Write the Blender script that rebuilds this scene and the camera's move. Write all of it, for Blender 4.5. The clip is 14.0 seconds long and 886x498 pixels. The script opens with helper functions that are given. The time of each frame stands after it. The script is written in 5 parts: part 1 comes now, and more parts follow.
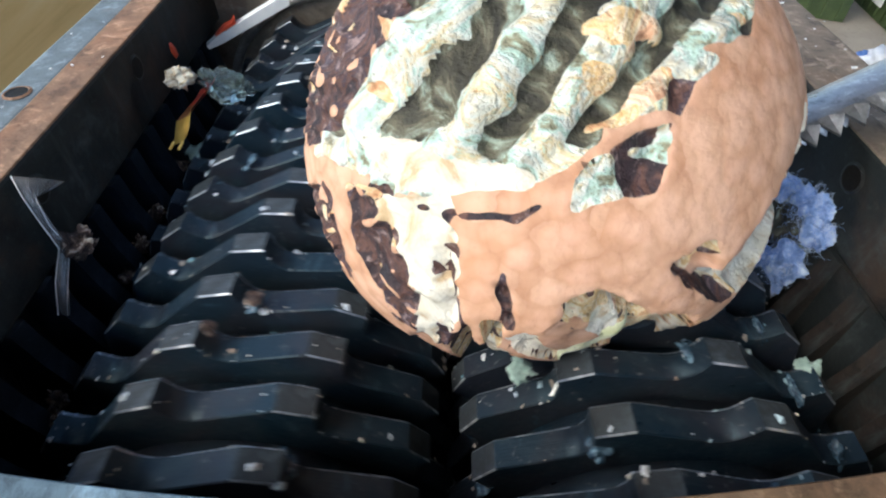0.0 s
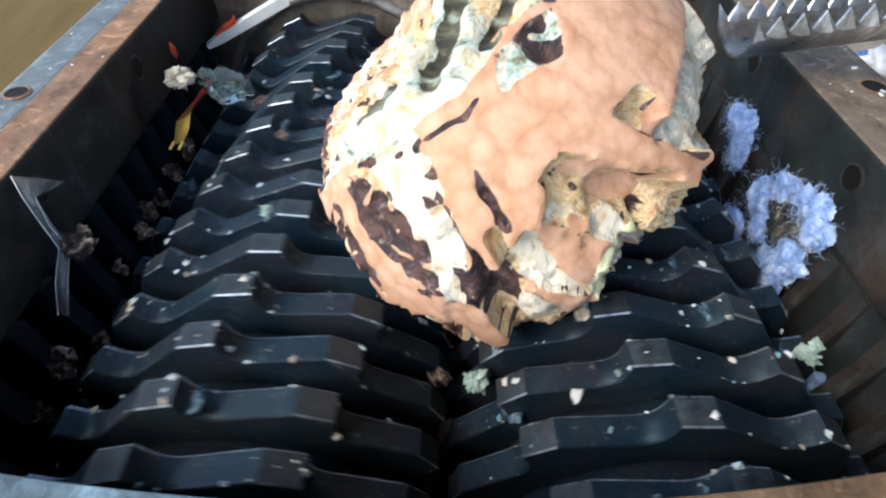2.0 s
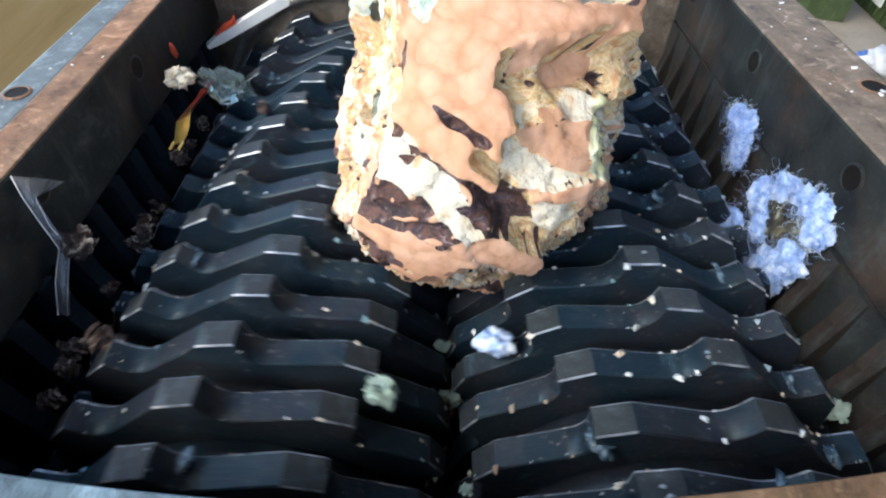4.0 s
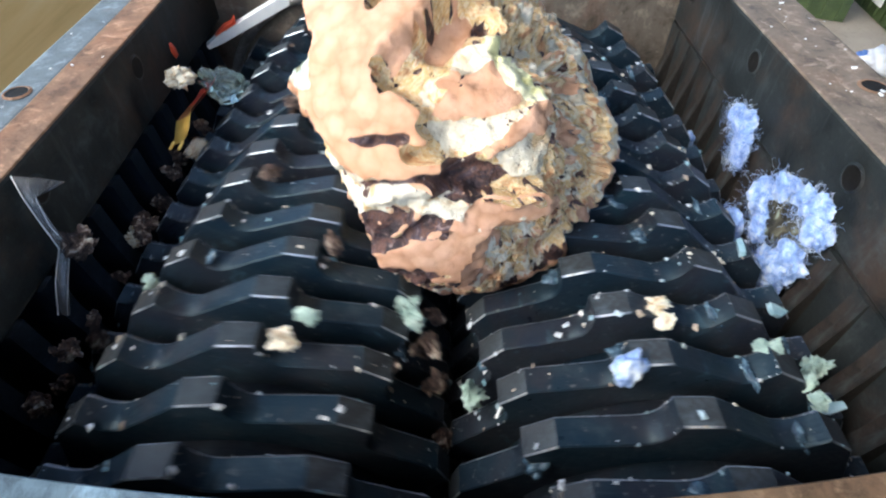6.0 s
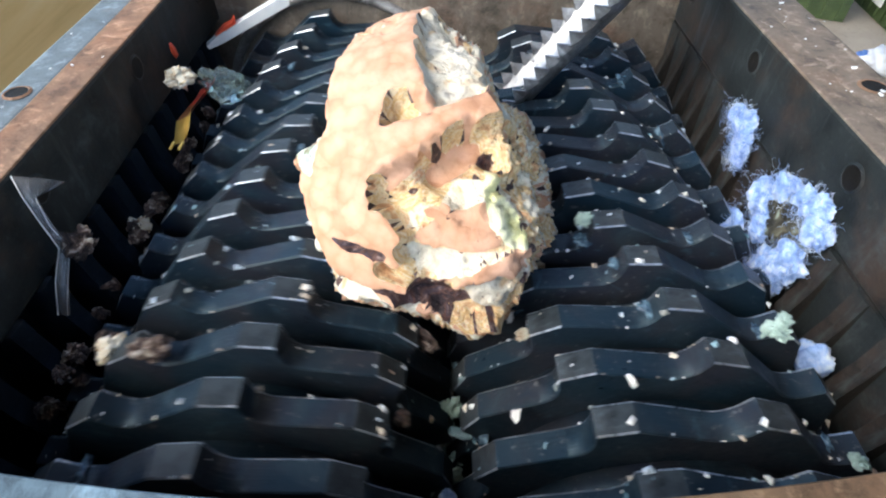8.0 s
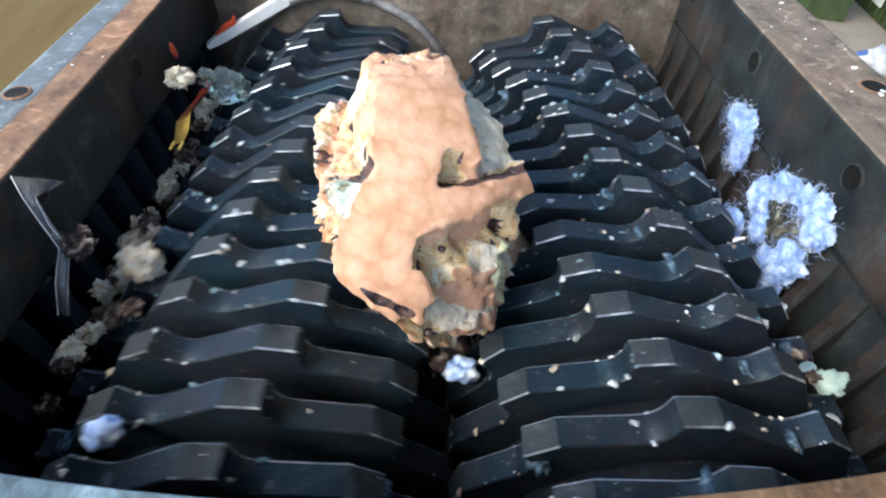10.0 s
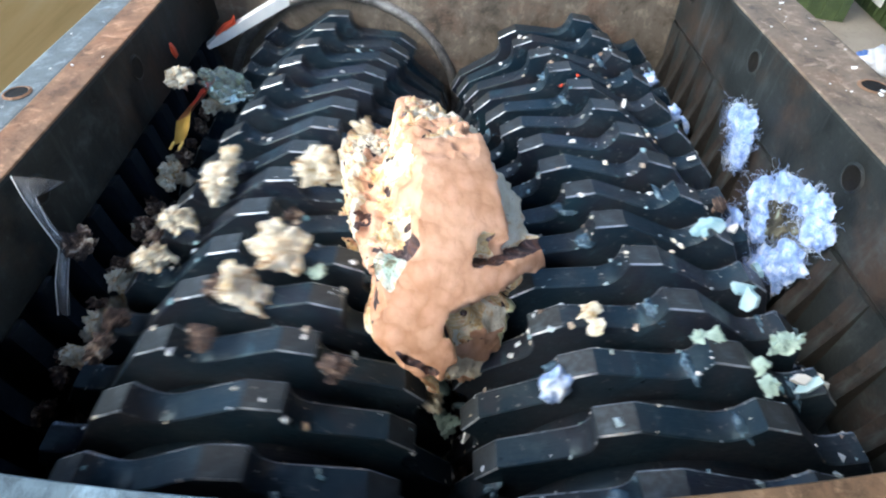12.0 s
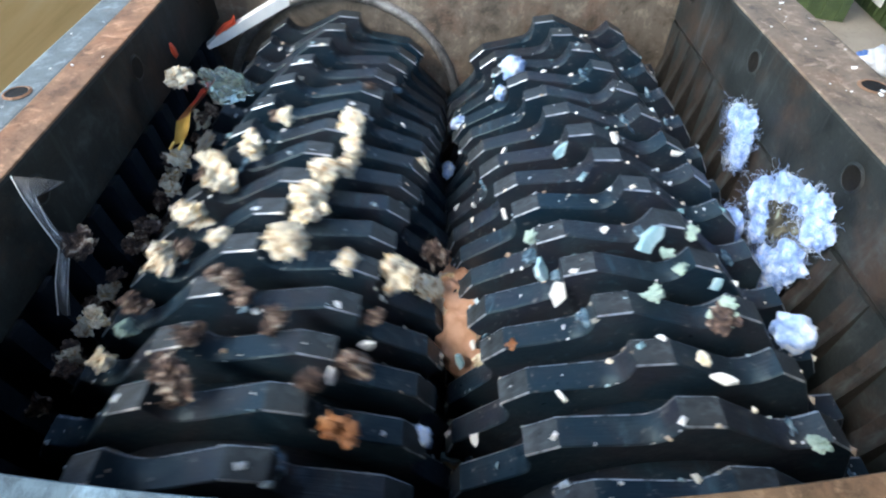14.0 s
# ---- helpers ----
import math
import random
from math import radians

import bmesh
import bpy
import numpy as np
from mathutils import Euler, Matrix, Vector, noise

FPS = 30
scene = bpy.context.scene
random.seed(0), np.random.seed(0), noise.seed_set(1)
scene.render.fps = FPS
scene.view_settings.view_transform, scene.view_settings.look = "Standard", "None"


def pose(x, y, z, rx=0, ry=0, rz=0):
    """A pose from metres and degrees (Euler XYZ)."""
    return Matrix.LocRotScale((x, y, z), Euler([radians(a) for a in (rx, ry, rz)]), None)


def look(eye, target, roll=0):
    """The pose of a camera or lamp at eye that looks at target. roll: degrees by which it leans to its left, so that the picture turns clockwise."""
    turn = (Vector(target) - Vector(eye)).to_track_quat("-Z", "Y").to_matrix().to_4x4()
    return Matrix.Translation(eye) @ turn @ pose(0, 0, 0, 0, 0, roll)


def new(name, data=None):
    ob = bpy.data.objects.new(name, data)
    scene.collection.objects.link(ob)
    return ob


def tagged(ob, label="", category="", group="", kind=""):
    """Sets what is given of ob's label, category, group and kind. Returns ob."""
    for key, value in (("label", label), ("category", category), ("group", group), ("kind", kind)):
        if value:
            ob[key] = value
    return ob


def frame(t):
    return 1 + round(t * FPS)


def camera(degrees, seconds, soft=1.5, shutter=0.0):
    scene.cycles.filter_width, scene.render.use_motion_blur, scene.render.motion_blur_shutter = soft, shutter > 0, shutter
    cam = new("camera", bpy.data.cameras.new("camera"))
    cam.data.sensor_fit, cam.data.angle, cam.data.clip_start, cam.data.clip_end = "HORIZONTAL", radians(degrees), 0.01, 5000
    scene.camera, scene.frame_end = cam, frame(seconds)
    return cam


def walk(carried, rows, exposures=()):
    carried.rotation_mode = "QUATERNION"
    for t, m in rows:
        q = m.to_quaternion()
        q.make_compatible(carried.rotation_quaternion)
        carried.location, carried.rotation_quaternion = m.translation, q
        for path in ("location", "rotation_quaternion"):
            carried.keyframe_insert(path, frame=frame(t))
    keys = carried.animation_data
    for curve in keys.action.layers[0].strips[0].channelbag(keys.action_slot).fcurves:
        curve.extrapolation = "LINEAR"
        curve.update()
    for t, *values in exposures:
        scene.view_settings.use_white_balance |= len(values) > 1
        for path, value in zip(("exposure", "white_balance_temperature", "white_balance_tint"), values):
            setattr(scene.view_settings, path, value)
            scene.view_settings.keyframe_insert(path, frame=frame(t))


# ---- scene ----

# ---------------------------------------------------------------- camera
EYE = (-0.0038, 0.0, 0.1669)
STILL = pose(*EYE, 90 - 46.34, 0, 0)
cam = camera(79.06, 14.0, 2.1, 0.5)
walk(cam, [(0.0, STILL), (14.0, STILL)], [(0.0, 1.48, 6350, 5), (3.0, 1.68, 6350, 6), (8.0, 1.82, 6350, 6), (14.0, 1.98, 6350, 4)])

# ---------------------------------------------------------------- light
world = bpy.data.worlds.new("sky")
scene.world = world
world.use_nodes = True
wn = world.node_tree.nodes
sky = wn.new("ShaderNodeTexSky")
sky.sky_type = "NISHITA"
sky.sun_disc = False
sky.sun_elevation, sky.sun_rotation = radians(46), radians(-126)
sky.air_density, sky.dust_density, sky.ozone_density = 1.0, 2.6, 1.0
world.node_tree.links.new(sky.outputs[0], wn["Background"].inputs[0])
wn["Background"].inputs[1].default_value = 0.15
sun_data = bpy.data.lights.new("sun", "SUN")
sun_data.energy, sun_data.angle, sun_data.color = 0.75, radians(28), (1.0, 0.97, 0.93)
sun = new("sun", sun_data)
sun.matrix_world = look((-1.7, -0.95, 2.2), (0, 0.3, 0))

# ---------------------------------------------------------------- numbers of the machine
HALF = 0.22            # half the chamber's width
FAR, NEAR = 0.522, 0.061
AXIS_X, AXIS_Z = 0.1076, -0.1496
R_TIP, R_FLOOR, R_SPACER = 0.1106, 0.097, 0.078
PITCH, THICK = 0.0296, 0.0145
TEETH = 10
STEP = 36.0
FIRST_L, FIRST_R = 0.1069, 0.0976      # near face of the reference disc
LEAD_L, LEAD_R = 4.82, 6.17            # each farther disc leads by so many degrees
SPEED_L, SPEED_R = 128.4, 62.94        # degrees a second
PHASE_L = 22.85 - SPEED_L * 2.5        # tip angle from the top at 0 s
PHASE_R = -1.48 - SPEED_R * 3.0
GROUND = -0.78


def turn_left(t):
    return PHASE_L + SPEED_L * t


def turn_right(t):
    return PHASE_R + SPEED_R * t


# ---------------------------------------------------------------- materials
def material(name, rough=0.7, metal=0.0):
    m = bpy.data.materials.new(name)
    m.use_nodes = True
    b = m.node_tree.nodes["Principled BSDF"]
    b.inputs["Roughness"].default_value = rough
    b.inputs["Metallic"].default_value = metal
    return m, m.node_tree, b


def coords(nt, scale=(1, 1, 1), turn=(0, 0, 0), vary=False):
    tc = nt.nodes.new("ShaderNodeTexCoord")
    mp = nt.nodes.new("ShaderNodeMapping")
    mp.inputs["Scale"].default_value = scale
    mp.inputs["Rotation"].default_value = turn
    nt.links.new(tc.outputs["Object"], mp.inputs[0])
    if not vary:
        return mp.outputs[0]
    info = nt.nodes.new("ShaderNodeObjectInfo")
    add = nt.nodes.new("ShaderNodeVectorMath")
    add.operation = "MULTIPLY_ADD"
    add.inputs[1].default_value = (7.0, 5.0, 9.0)
    nt.links.new(info.outputs["Random"], add.inputs[0])
    nt.links.new(mp.outputs[0], add.inputs[2])
    return add.outputs[0]


def noise_of(nt, vec, scale, detail=5, rough=0.55, distort=0.0):
    n = nt.nodes.new("ShaderNodeTexNoise")
    n.inputs["Scale"].default_value = scale
    n.inputs["Detail"].default_value = detail
    n.inputs["Roughness"].default_value = rough
    n.inputs["Distortion"].default_value = distort
    nt.links.new(vec, n.inputs["Vector"])
    return n.outputs["Fac"]


def ramp(nt, fac, stops):
    r = nt.nodes.new("ShaderNodeValToRGB")
    el = r.color_ramp.elements
    while len(el) < len(stops):
        el.new(0.5)
    for e, (p, c) in zip(el, stops):
        e.position = p
        e.color = (*c, 1) if len(c) == 3 else c
    nt.links.new(fac, r.inputs[0])
    return r.outputs[0]


def mix(nt, fac, a, b, how="MIX"):
    m = nt.nodes.new("ShaderNodeMix")
    m.data_type, m.blend_type = "RGBA", how
    for sock, v in ((m.inputs[0], fac), (m.inputs[6], a), (m.inputs[7], b)):
        if isinstance(v, bpy.types.NodeSocket):
            nt.links.new(v, sock)
        elif isinstance(v, tuple):
            sock.default_value = (*v, 1)
        else:
            sock.default_value = v
    return m.outputs[2]


def grey(a):
    return (a, a, a)


def bump(nt, b, height, strength=0.3, dist=0.002):
    n = nt.nodes.new("ShaderNodeBump")
    n.inputs["Strength"].default_value = strength
    n.inputs["Distance"].default_value = dist
    nt.links.new(height, n.inputs["Height"])
    nt.links.new(n.outputs[0], b.inputs["Normal"])


def cutter_steel():
    m, nt, b = material("cutter_steel", 0.36, 0.0)
    b.inputs["Specular IOR Level"].default_value = 0.3
    b.inputs["Specular Tint"].default_value = (0.66, 0.9, 1.0, 1)
    v = coords(nt, vary=True)
    wide = noise_of(nt, v, 13, 4, 0.6, 0.6)
    big = noise_of(nt, v, 34, 6, 0.7, 1.1)
    fine = noise_of(nt, v, 210, 4, 0.7)
    smear = noise_of(nt, coords(nt, (60, 14, 60), vary=True), 1.0, 5, 0.7, 1.2)
    scratch = noise_of(nt, coords(nt, (40, 900, 40)), 1.0, 3, 0.6)
    c = ramp(nt, wide, [(0.34, (0.007, 0.019, 0.033)), (0.45, (0.011, 0.021, 0.033)), (0.55, (0.022, 0.024, 0.032)), (0.62, (0.015, 0.02, 0.034)), (0.72, (0.016, 0.04, 0.056))])
    c = mix(nt, ramp(nt, big, [(0.5, grey(0)), (0.66, grey(0.75))]), c, (0.028, 0.044, 0.056))
    c = mix(nt, ramp(nt, smear, [(0.6, grey(0)), (0.72, grey(0.75))]), c, (0.05, 0.1, 0.13))
    c = mix(nt, ramp(nt, fine, [(0.61, grey(0)), (0.72, grey(0.75))]), c, (0.17, 0.165, 0.165))
    nt.links.new(c, b.inputs["Base Color"])
    nt.links.new(ramp(nt, mix(nt, 0.45, big, fine), [(0.35, grey(0.26)), (0.65, grey(0.58))]), b.inputs["Roughness"])
    bump(nt, b, mix(nt, 0.6, scratch, mix(nt, 0.5, fine, big)), 0.65, 0.0011)
    return m


def rusty_plate(name, base, rust, amount=0.5, rough=0.65, metal=0.25, streaks=0.6):
    m, nt, b = material(name, rough, metal)
    b.inputs["Specular IOR Level"].default_value = 0.22
    v = coords(nt)
    big = noise_of(nt, v, 9, 7, 0.7, 0.25)
    mid = noise_of(nt, v, 38, 7, 0.75, 0.25)
    streak = noise_of(nt, coords(nt, (70, 70, 9), (0.25, 0, 0)), 1.0, 5, 0.65, 0.4)
    fine = noise_of(nt, v, 240, 4, 0.7)
    c = mix(nt, ramp(nt, big, [(0.62 - 0.3 * amount, grey(0)), (0.8 - 0.25 * amount, grey(1))]), base, rust)
    c = mix(nt, ramp(nt, mid, [(0.36, grey(0.75)), (0.5, grey(0))]), c, tuple(x * 0.3 for x in base))
    c = mix(nt, ramp(nt, mid, [(0.54, grey(0)), (0.7, grey(0.7))]), c, tuple(min(1, x * 2.6 + 0.012) for x in base))
    c = mix(nt, ramp(nt, streak, [(0.56, grey(0)), (0.7, grey(streaks))]), c, tuple(min(1, x * 2.8 + 0.006) for x in base))
    c = mix(nt, ramp(nt, fine, [(0.62, grey(0)), (0.76, grey(0.6))]), c, tuple(min(1, x * 2.4 + 0.015) for x in base))
    nt.links.new(c, b.inputs["Base Color"])
    nt.links.new(ramp(nt, mid, [(0.3, grey(rough - 0.18)), (0.7, grey(rough + 0.15))]), b.inputs["Roughness"])
    bump(nt, b, mix(nt, 0.5, fine, mid), 0.4, 0.0015)
    return m


def mottled(name, stops, scale, rough=0.85, fine_scale=0, relief=0.5, dist=0.003, stretch=(1, 1, 1), distort=0.0, speck=None):
    m, nt, b = material(name, rough)
    v = coords(nt, stretch)
    f = noise_of(nt, v, scale, 6, 0.6, distort)
    c = ramp(nt, f, stops)
    fine = noise_of(nt, coords(nt), fine_scale or scale * 6, 5, 0.65)
    if speck:
        c = mix(nt, ramp(nt, fine, [(0.57, grey(0)), (0.68, grey(0.85))]), c, speck)
    nt.links.new(c, b.inputs["Base Color"])
    bump(nt, b, mix(nt, 0.5, f, fine), relief, dist)
    return m


def rind_skin():
    m, nt, b = material("tan_rind", 0.85)
    v = coords(nt)
    warp = mix(nt, 0.004, v, noise_of(nt, v, 120, 3))
    cells = []
    for scale in (105, 210):
        vor = nt.nodes.new("ShaderNodeTexVoronoi")
        vor.inputs["Scale"].default_value = scale
        nt.links.new(warp, vor.inputs["Vector"])
        cells.append(vor)
    lump = mix(nt, 0.3, cells[0].outputs["Distance"], cells[1].outputs["Distance"])
    big = noise_of(nt, v, 20, 5, 0.65)
    fine = noise_of(nt, v, 420, 4, 0.7)
    c = ramp(nt, lump, [(0.2, (0.65, 0.385, 0.262)), (0.42, (0.6, 0.34, 0.225)), (0.58, (0.52, 0.285, 0.17)), (0.75, (0.44, 0.225, 0.13))])
    c = mix(nt, ramp(nt, cells[0].outputs["Color"], [(0.3, grey(0)), (0.9, grey(0.4))]), c, (0.7, 0.45, 0.31))
    c = mix(nt, ramp(nt, big, [(0.34, grey(0.4)), (0.48, grey(0))]), c, (0.54, 0.27, 0.14))
    c = mix(nt, ramp(nt, big, [(0.5, grey(0)), (0.7, grey(0.6))]), c, (0.69, 0.43, 0.3))
    c = mix(nt, ramp(nt, fine, [(0.6, grey(0)), (0.75, grey(0.4))]), c, (0.36, 0.19, 0.12))
    nt.links.new(c, b.inputs["Base Color"])
    inv = nt.nodes.new("ShaderNodeMath")
    inv.operation = "MULTIPLY_ADD"
    inv.inputs[1].default_value, inv.inputs[2].default_value = -1.0, 1.0
    nt.links.new(lump, inv.inputs[0])
    bump(nt, b, mix(nt, 0.3, inv.outputs[0], fine), 0.5, 0.0022)
    return m


def clear_plastic(name, colour=(0.9, 0.92, 0.95), rough=0.12):
    m, nt, b = material(name, rough)
    b.inputs["Base Color"].default_value = (*colour, 1)
    b.inputs["Transmission Weight"].default_value = 0.93
    b.inputs["IOR"].default_value = 1.3
    f = noise_of(nt, coords(nt), 90, 3)
    bump(nt, b, f, 0.4, 0.002)
    return m


STEEL = cutter_steel()
EDGE = rusty_plate("worn_bright_edge", (0.36, 0.42, 0.5), (0.08, 0.08, 0.085), 0.6, 0.35, 0.5)
WALL = rusty_plate("dark_wall_steel", (0.022, 0.027, 0.028), (0.066, 0.041, 0.028), 0.45, 0.55, 0.0)
END_PLATE = rusty_plate("brown_end_steel", (0.13, 0.11, 0.088), (0.17, 0.095, 0.065), 0.55, 0.6, 0.0, 0.08)
RIM = rusty_plate("rusty_rim", (0.21, 0.13, 0.085), (0.27, 0.135, 0.075), 0.6, 0.8, 0.0)
RIM_GREY = rusty_plate("worn_grey_brown_rim", (0.2, 0.16, 0.125), (0.19, 0.12, 0.08), 0.4, 0.75, 0.0)
BLUE = rusty_plate("blue_grey_paint", (0.125, 0.155, 0.17), (0.15, 0.105, 0.075), 0.4, 0.55, 0.0)
PALE = rusty_plate("pale_blue_front_paint", (0.11, 0.165, 0.205), (0.12, 0.1, 0.08), 0.12, 0.55, 0.0)
TIP = rusty_plate("worn_tip_steel", (0.034, 0.044, 0.052), (0.04, 0.036, 0.034), 0.4, 0.42, 0.0)
FRONT = rusty_plate("brown_front_rim", (0.13, 0.085, 0.05), (0.15, 0.08, 0.045), 0.6, 0.8, 0.0)
# left lower wall and combs: near-black colour carries that side's shade
COMB_SHADED = rusty_plate("comb_steel_shaded", (0.009, 0.015, 0.023), (0.022, 0.014, 0.011), 0.4, 0.45, 0.0)
BORE = rusty_plate("bore_steel", (0.26, 0.25, 0.24), (0.2, 0.16, 0.13), 0.2, 0.4, 0.5)
RIND = rind_skin()
FOAM = mottled("pale_mint_foam", [(0.27, (0.05, 0.05, 0.035)), (0.37, (0.26, 0.25, 0.16)), (0.415, (0.42, 0.56, 0.46)), (0.45, (0.44, 0.6, 0.52)), (0.49, (0.64, 0.68, 0.62)), (0.56, (0.66, 0.63, 0.5)), (0.61, (0.62, 0.5, 0.28)), (0.66, (0.5, 0.66, 0.56)), (0.74, (0.8, 0.8, 0.72))],
               44, 0.7, 170, 1.0, 0.007, (1, 1, 1), 2.2, (0.2, 0.19, 0.13))
DARK = mottled("dark_purple_layer", [(0.34, (0.012, 0.009, 0.014)), (0.46, (0.04, 0.022, 0.026)), (0.53, (0.12, 0.055, 0.04)), (0.6, (0.05, 0.035, 0.05)), (0.68, (0.3, 0.21, 0.2))], 55, 0.6, 240, 1.0, 0.005, (1, 1, 1), 1.4, (0.3, 0.22, 0.2))
SLAB = mottled("white_foam_slab", [(0.28, (0.5, 0.34, 0.18)), (0.36, (0.76, 0.7, 0.55)), (0.5, (0.84, 0.83, 0.77)), (0.72, (0.86, 0.85, 0.8))], 60, 0.75, 260, 0.7, 0.003, (1, 1, 1), 1.2)
LIME = mottled("yellow_green_foam", [(0.3, (0.5, 0.46, 0.16)), (0.45, (0.78, 0.76, 0.4)), (0.6, (0.84, 0.83, 0.58)), (0.75, (0.72, 0.74, 0.5))], 40, 0.45, 160, 0.7, 0.004, (1, 1, 1), 1.0)
WHITE = mottled("cream_layer", [(0.3, (0.5, 0.36, 0.2)), (0.37, (0.58, 0.42, 0.25)), (0.44, (0.68, 0.61, 0.47)), (0.6, (0.73, 0.69, 0.59)), (0.7, (0.52, 0.36, 0.22))], 46, 0.75, 200, 0.9, 0.005, (1, 1, 1), 1.2)
TORN = mottled("torn_yellow_foam", [(0.3, (0.22, 0.09, 0.05)), (0.36, (0.55, 0.27, 0.13)), (0.42, (0.68, 0.42, 0.22)), (0.47, (0.76, 0.63, 0.4)), (0.52, (0.66, 0.42, 0.17)), (0.57, (0.78, 0.69, 0.5)), (0.64, (0.68, 0.38, 0.22)), (0.7, (0.36, 0.17, 0.1)), (0.76, (0.1, 0.06, 0.07))],
               46, 0.7, 210, 1.0, 0.005, (1, 1, 1), 1.6, (0.5, 0.28, 0.15))
POPCORN = mottled("white_crumb_foam", [(0.3, (0.1, 0.06, 0.045)), (0.38, (0.46, 0.3, 0.16)), (0.44, (0.72, 0.64, 0.48)), (0.54, (0.82, 0.8, 0.71)), (0.62, (0.64, 0.5, 0.26)), (0.68, (0.4, 0.26, 0.16)), (0.76, (0.8, 0.79, 0.73))], 85, 0.75, 400, 0.8, 0.003, (1, 1, 1), 1.0)
BROWN = mottled("brown_crumb", [(0.32, (0.014, 0.011, 0.015)), (0.45, (0.055, 0.038, 0.036)), (0.53, (0.13, 0.085, 0.065)), (0.59, (0.36, 0.29, 0.24)), (0.68, (0.62, 0.58, 0.5))], 130, 0.8, 420, 0.8, 0.003, (1, 1, 1), 1.0)
GREENISH = mottled("mint_crumb", [(0.3, (0.2, 0.3, 0.27)), (0.6, (0.46, 0.6, 0.54)), (0.8, (0.68, 0.74, 0.68))], 60, 0.6, 400, 0.5, 0.002)
CHIP = mottled("white_plastic_chip", [(0.3, (0.7, 0.72, 0.72)), (0.7, (0.88, 0.88, 0.86))], 60, 0.5, 300, 0.2, 0.001)
BLUECHIP = mottled("pale_blue_chip", [(0.3, (0.16, 0.34, 0.42)), (0.7, (0.5, 0.66, 0.72))], 60, 0.45, 300, 0.2, 0.001)
RED = mottled("red_plastic", [(0.3, (0.62, 0.06, 0.03)), (0.7, (0.85, 0.12, 0.05))], 60, 0.45, 300, 0.2, 0.001)
ORANGE = mottled("orange_plastic", [(0.3, (0.12, 0.05, 0.025)), (0.5, (0.3, 0.13, 0.055)), (0.7, (0.46, 0.25, 0.12))], 60, 0.45, 300, 0.2, 0.001)
YELLOW = mottled("yellow_plastic", [(0.3, (0.55, 0.38, 0.08)), (0.7, (0.7, 0.5, 0.14))], 60, 0.45, 300, 0.2, 0.001)
WOOL = mottled("pale_blue_wool", [(0.3, (0.12, 0.22, 0.52)), (0.47, (0.34, 0.5, 0.84)), (0.64, (0.74, 0.83, 0.95))], 110, 0.9, 500, 0.6, 0.002)
FILM = clear_plastic("clear_film")
TOOL = rusty_plate("brushed_tool_steel", (0.34, 0.34, 0.34), (0.2, 0.13, 0.08), 0.2, 0.38, 0.85)
WOOD = mottled("yellow_plywood", [(0.3, (0.66, 0.42, 0.15)), (0.5, (0.8, 0.54, 0.22)), (0.75, (0.86, 0.63, 0.3))], 9, 0.6, 90, 0.2, 0.001, (1, 0.25, 2.5), 0.8)
GREEN = mottled("green_crate_plastic", [(0.3, (0.035, 0.06, 0.02)), (0.7, (0.07, 0.105, 0.035))], 20, 0.55, 90, 0.3, 0.002)
FLOOR = mottled("dusty_concrete", [(0.3, (0.3, 0.25, 0.19)), (0.55, (0.4, 0.34, 0.26)), (0.8, (0.47, 0.41, 0.33))], 3, 0.85, 60, 0.4, 0.004, speck=(0.25, 0.21, 0.17))
# colours of the disc specks; the white and blue ones also paint glints
def speck_paint():
    m, nt, b = material("speck_glint_mix", 0.5)
    g = nt.nodes.new("ShaderNodeNewGeometry")
    nt.links.new(ramp(nt, g.outputs["Random Per Island"], [(0.0, (0.75, 0.76, 0.76)), (0.35, (0.5, 0.58, 0.66)), (0.55, (0.14, 0.3, 0.36)), (0.75, (0.3, 0.22, 0.16)), (0.9, (0.72, 0.68, 0.58))]), b.inputs["Base Color"])
    return m


SPECK_GLINT = speck_paint()
SMEAR = mottled("wet_plastic_smear", [(0.34, (0.02, 0.035, 0.06)), (0.5, (0.06, 0.11, 0.16)), (0.62, (0.16, 0.26, 0.34)), (0.72, (0.6, 0.68, 0.72))], 150, 0.14, 500, 0.7, 0.002, (1, 1, 1), 1.2)
# dark board for the added, unseen wall and roof that hold back the sky
LIGHT_BLOCK = mottled("light_block_board", [(0.3, (0.035, 0.03, 0.026)), (0.7, (0.06, 0.05, 0.045))], 2, 0.8, 30, 0.4, 0.004)
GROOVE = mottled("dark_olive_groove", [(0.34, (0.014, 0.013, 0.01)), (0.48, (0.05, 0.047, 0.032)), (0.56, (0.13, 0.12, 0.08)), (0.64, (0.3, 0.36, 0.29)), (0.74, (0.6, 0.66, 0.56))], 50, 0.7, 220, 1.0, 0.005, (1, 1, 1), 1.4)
CLOTH = mottled("white_sack", [(0.3, (0.55, 0.57, 0.6)), (0.7, (0.8, 0.8, 0.8))], 14, 0.85, 90, 0.5, 0.004)
BLUECLOTH = mottled("blue_sack", [(0.3, (0.06, 0.13, 0.35)), (0.7, (0.14, 0.25, 0.5))], 14, 0.85, 90, 0.5, 0.004)
# near-black colour for the shade inside the bores, which have no depth
BORE_SHADE = rusty_plate("painted_bore_shade", (0.008, 0.007, 0.006), (0.02, 0.013, 0.01), 0.3, 0.7, 0.0)


# ---------------------------------------------------------------- mesh helpers
def linked(name, bm, mat, smooth=False):
    me = bpy.data.meshes.new(name)
    bm.normal_update()
    bm.to_mesh(me)
    bm.free()
    for mm in (mat if isinstance(mat, (list, tuple)) else [mat]):
        me.materials.append(mm)
    if smooth:
        me.polygons.foreach_set("use_smooth", [True] * len(me.polygons))
    return me


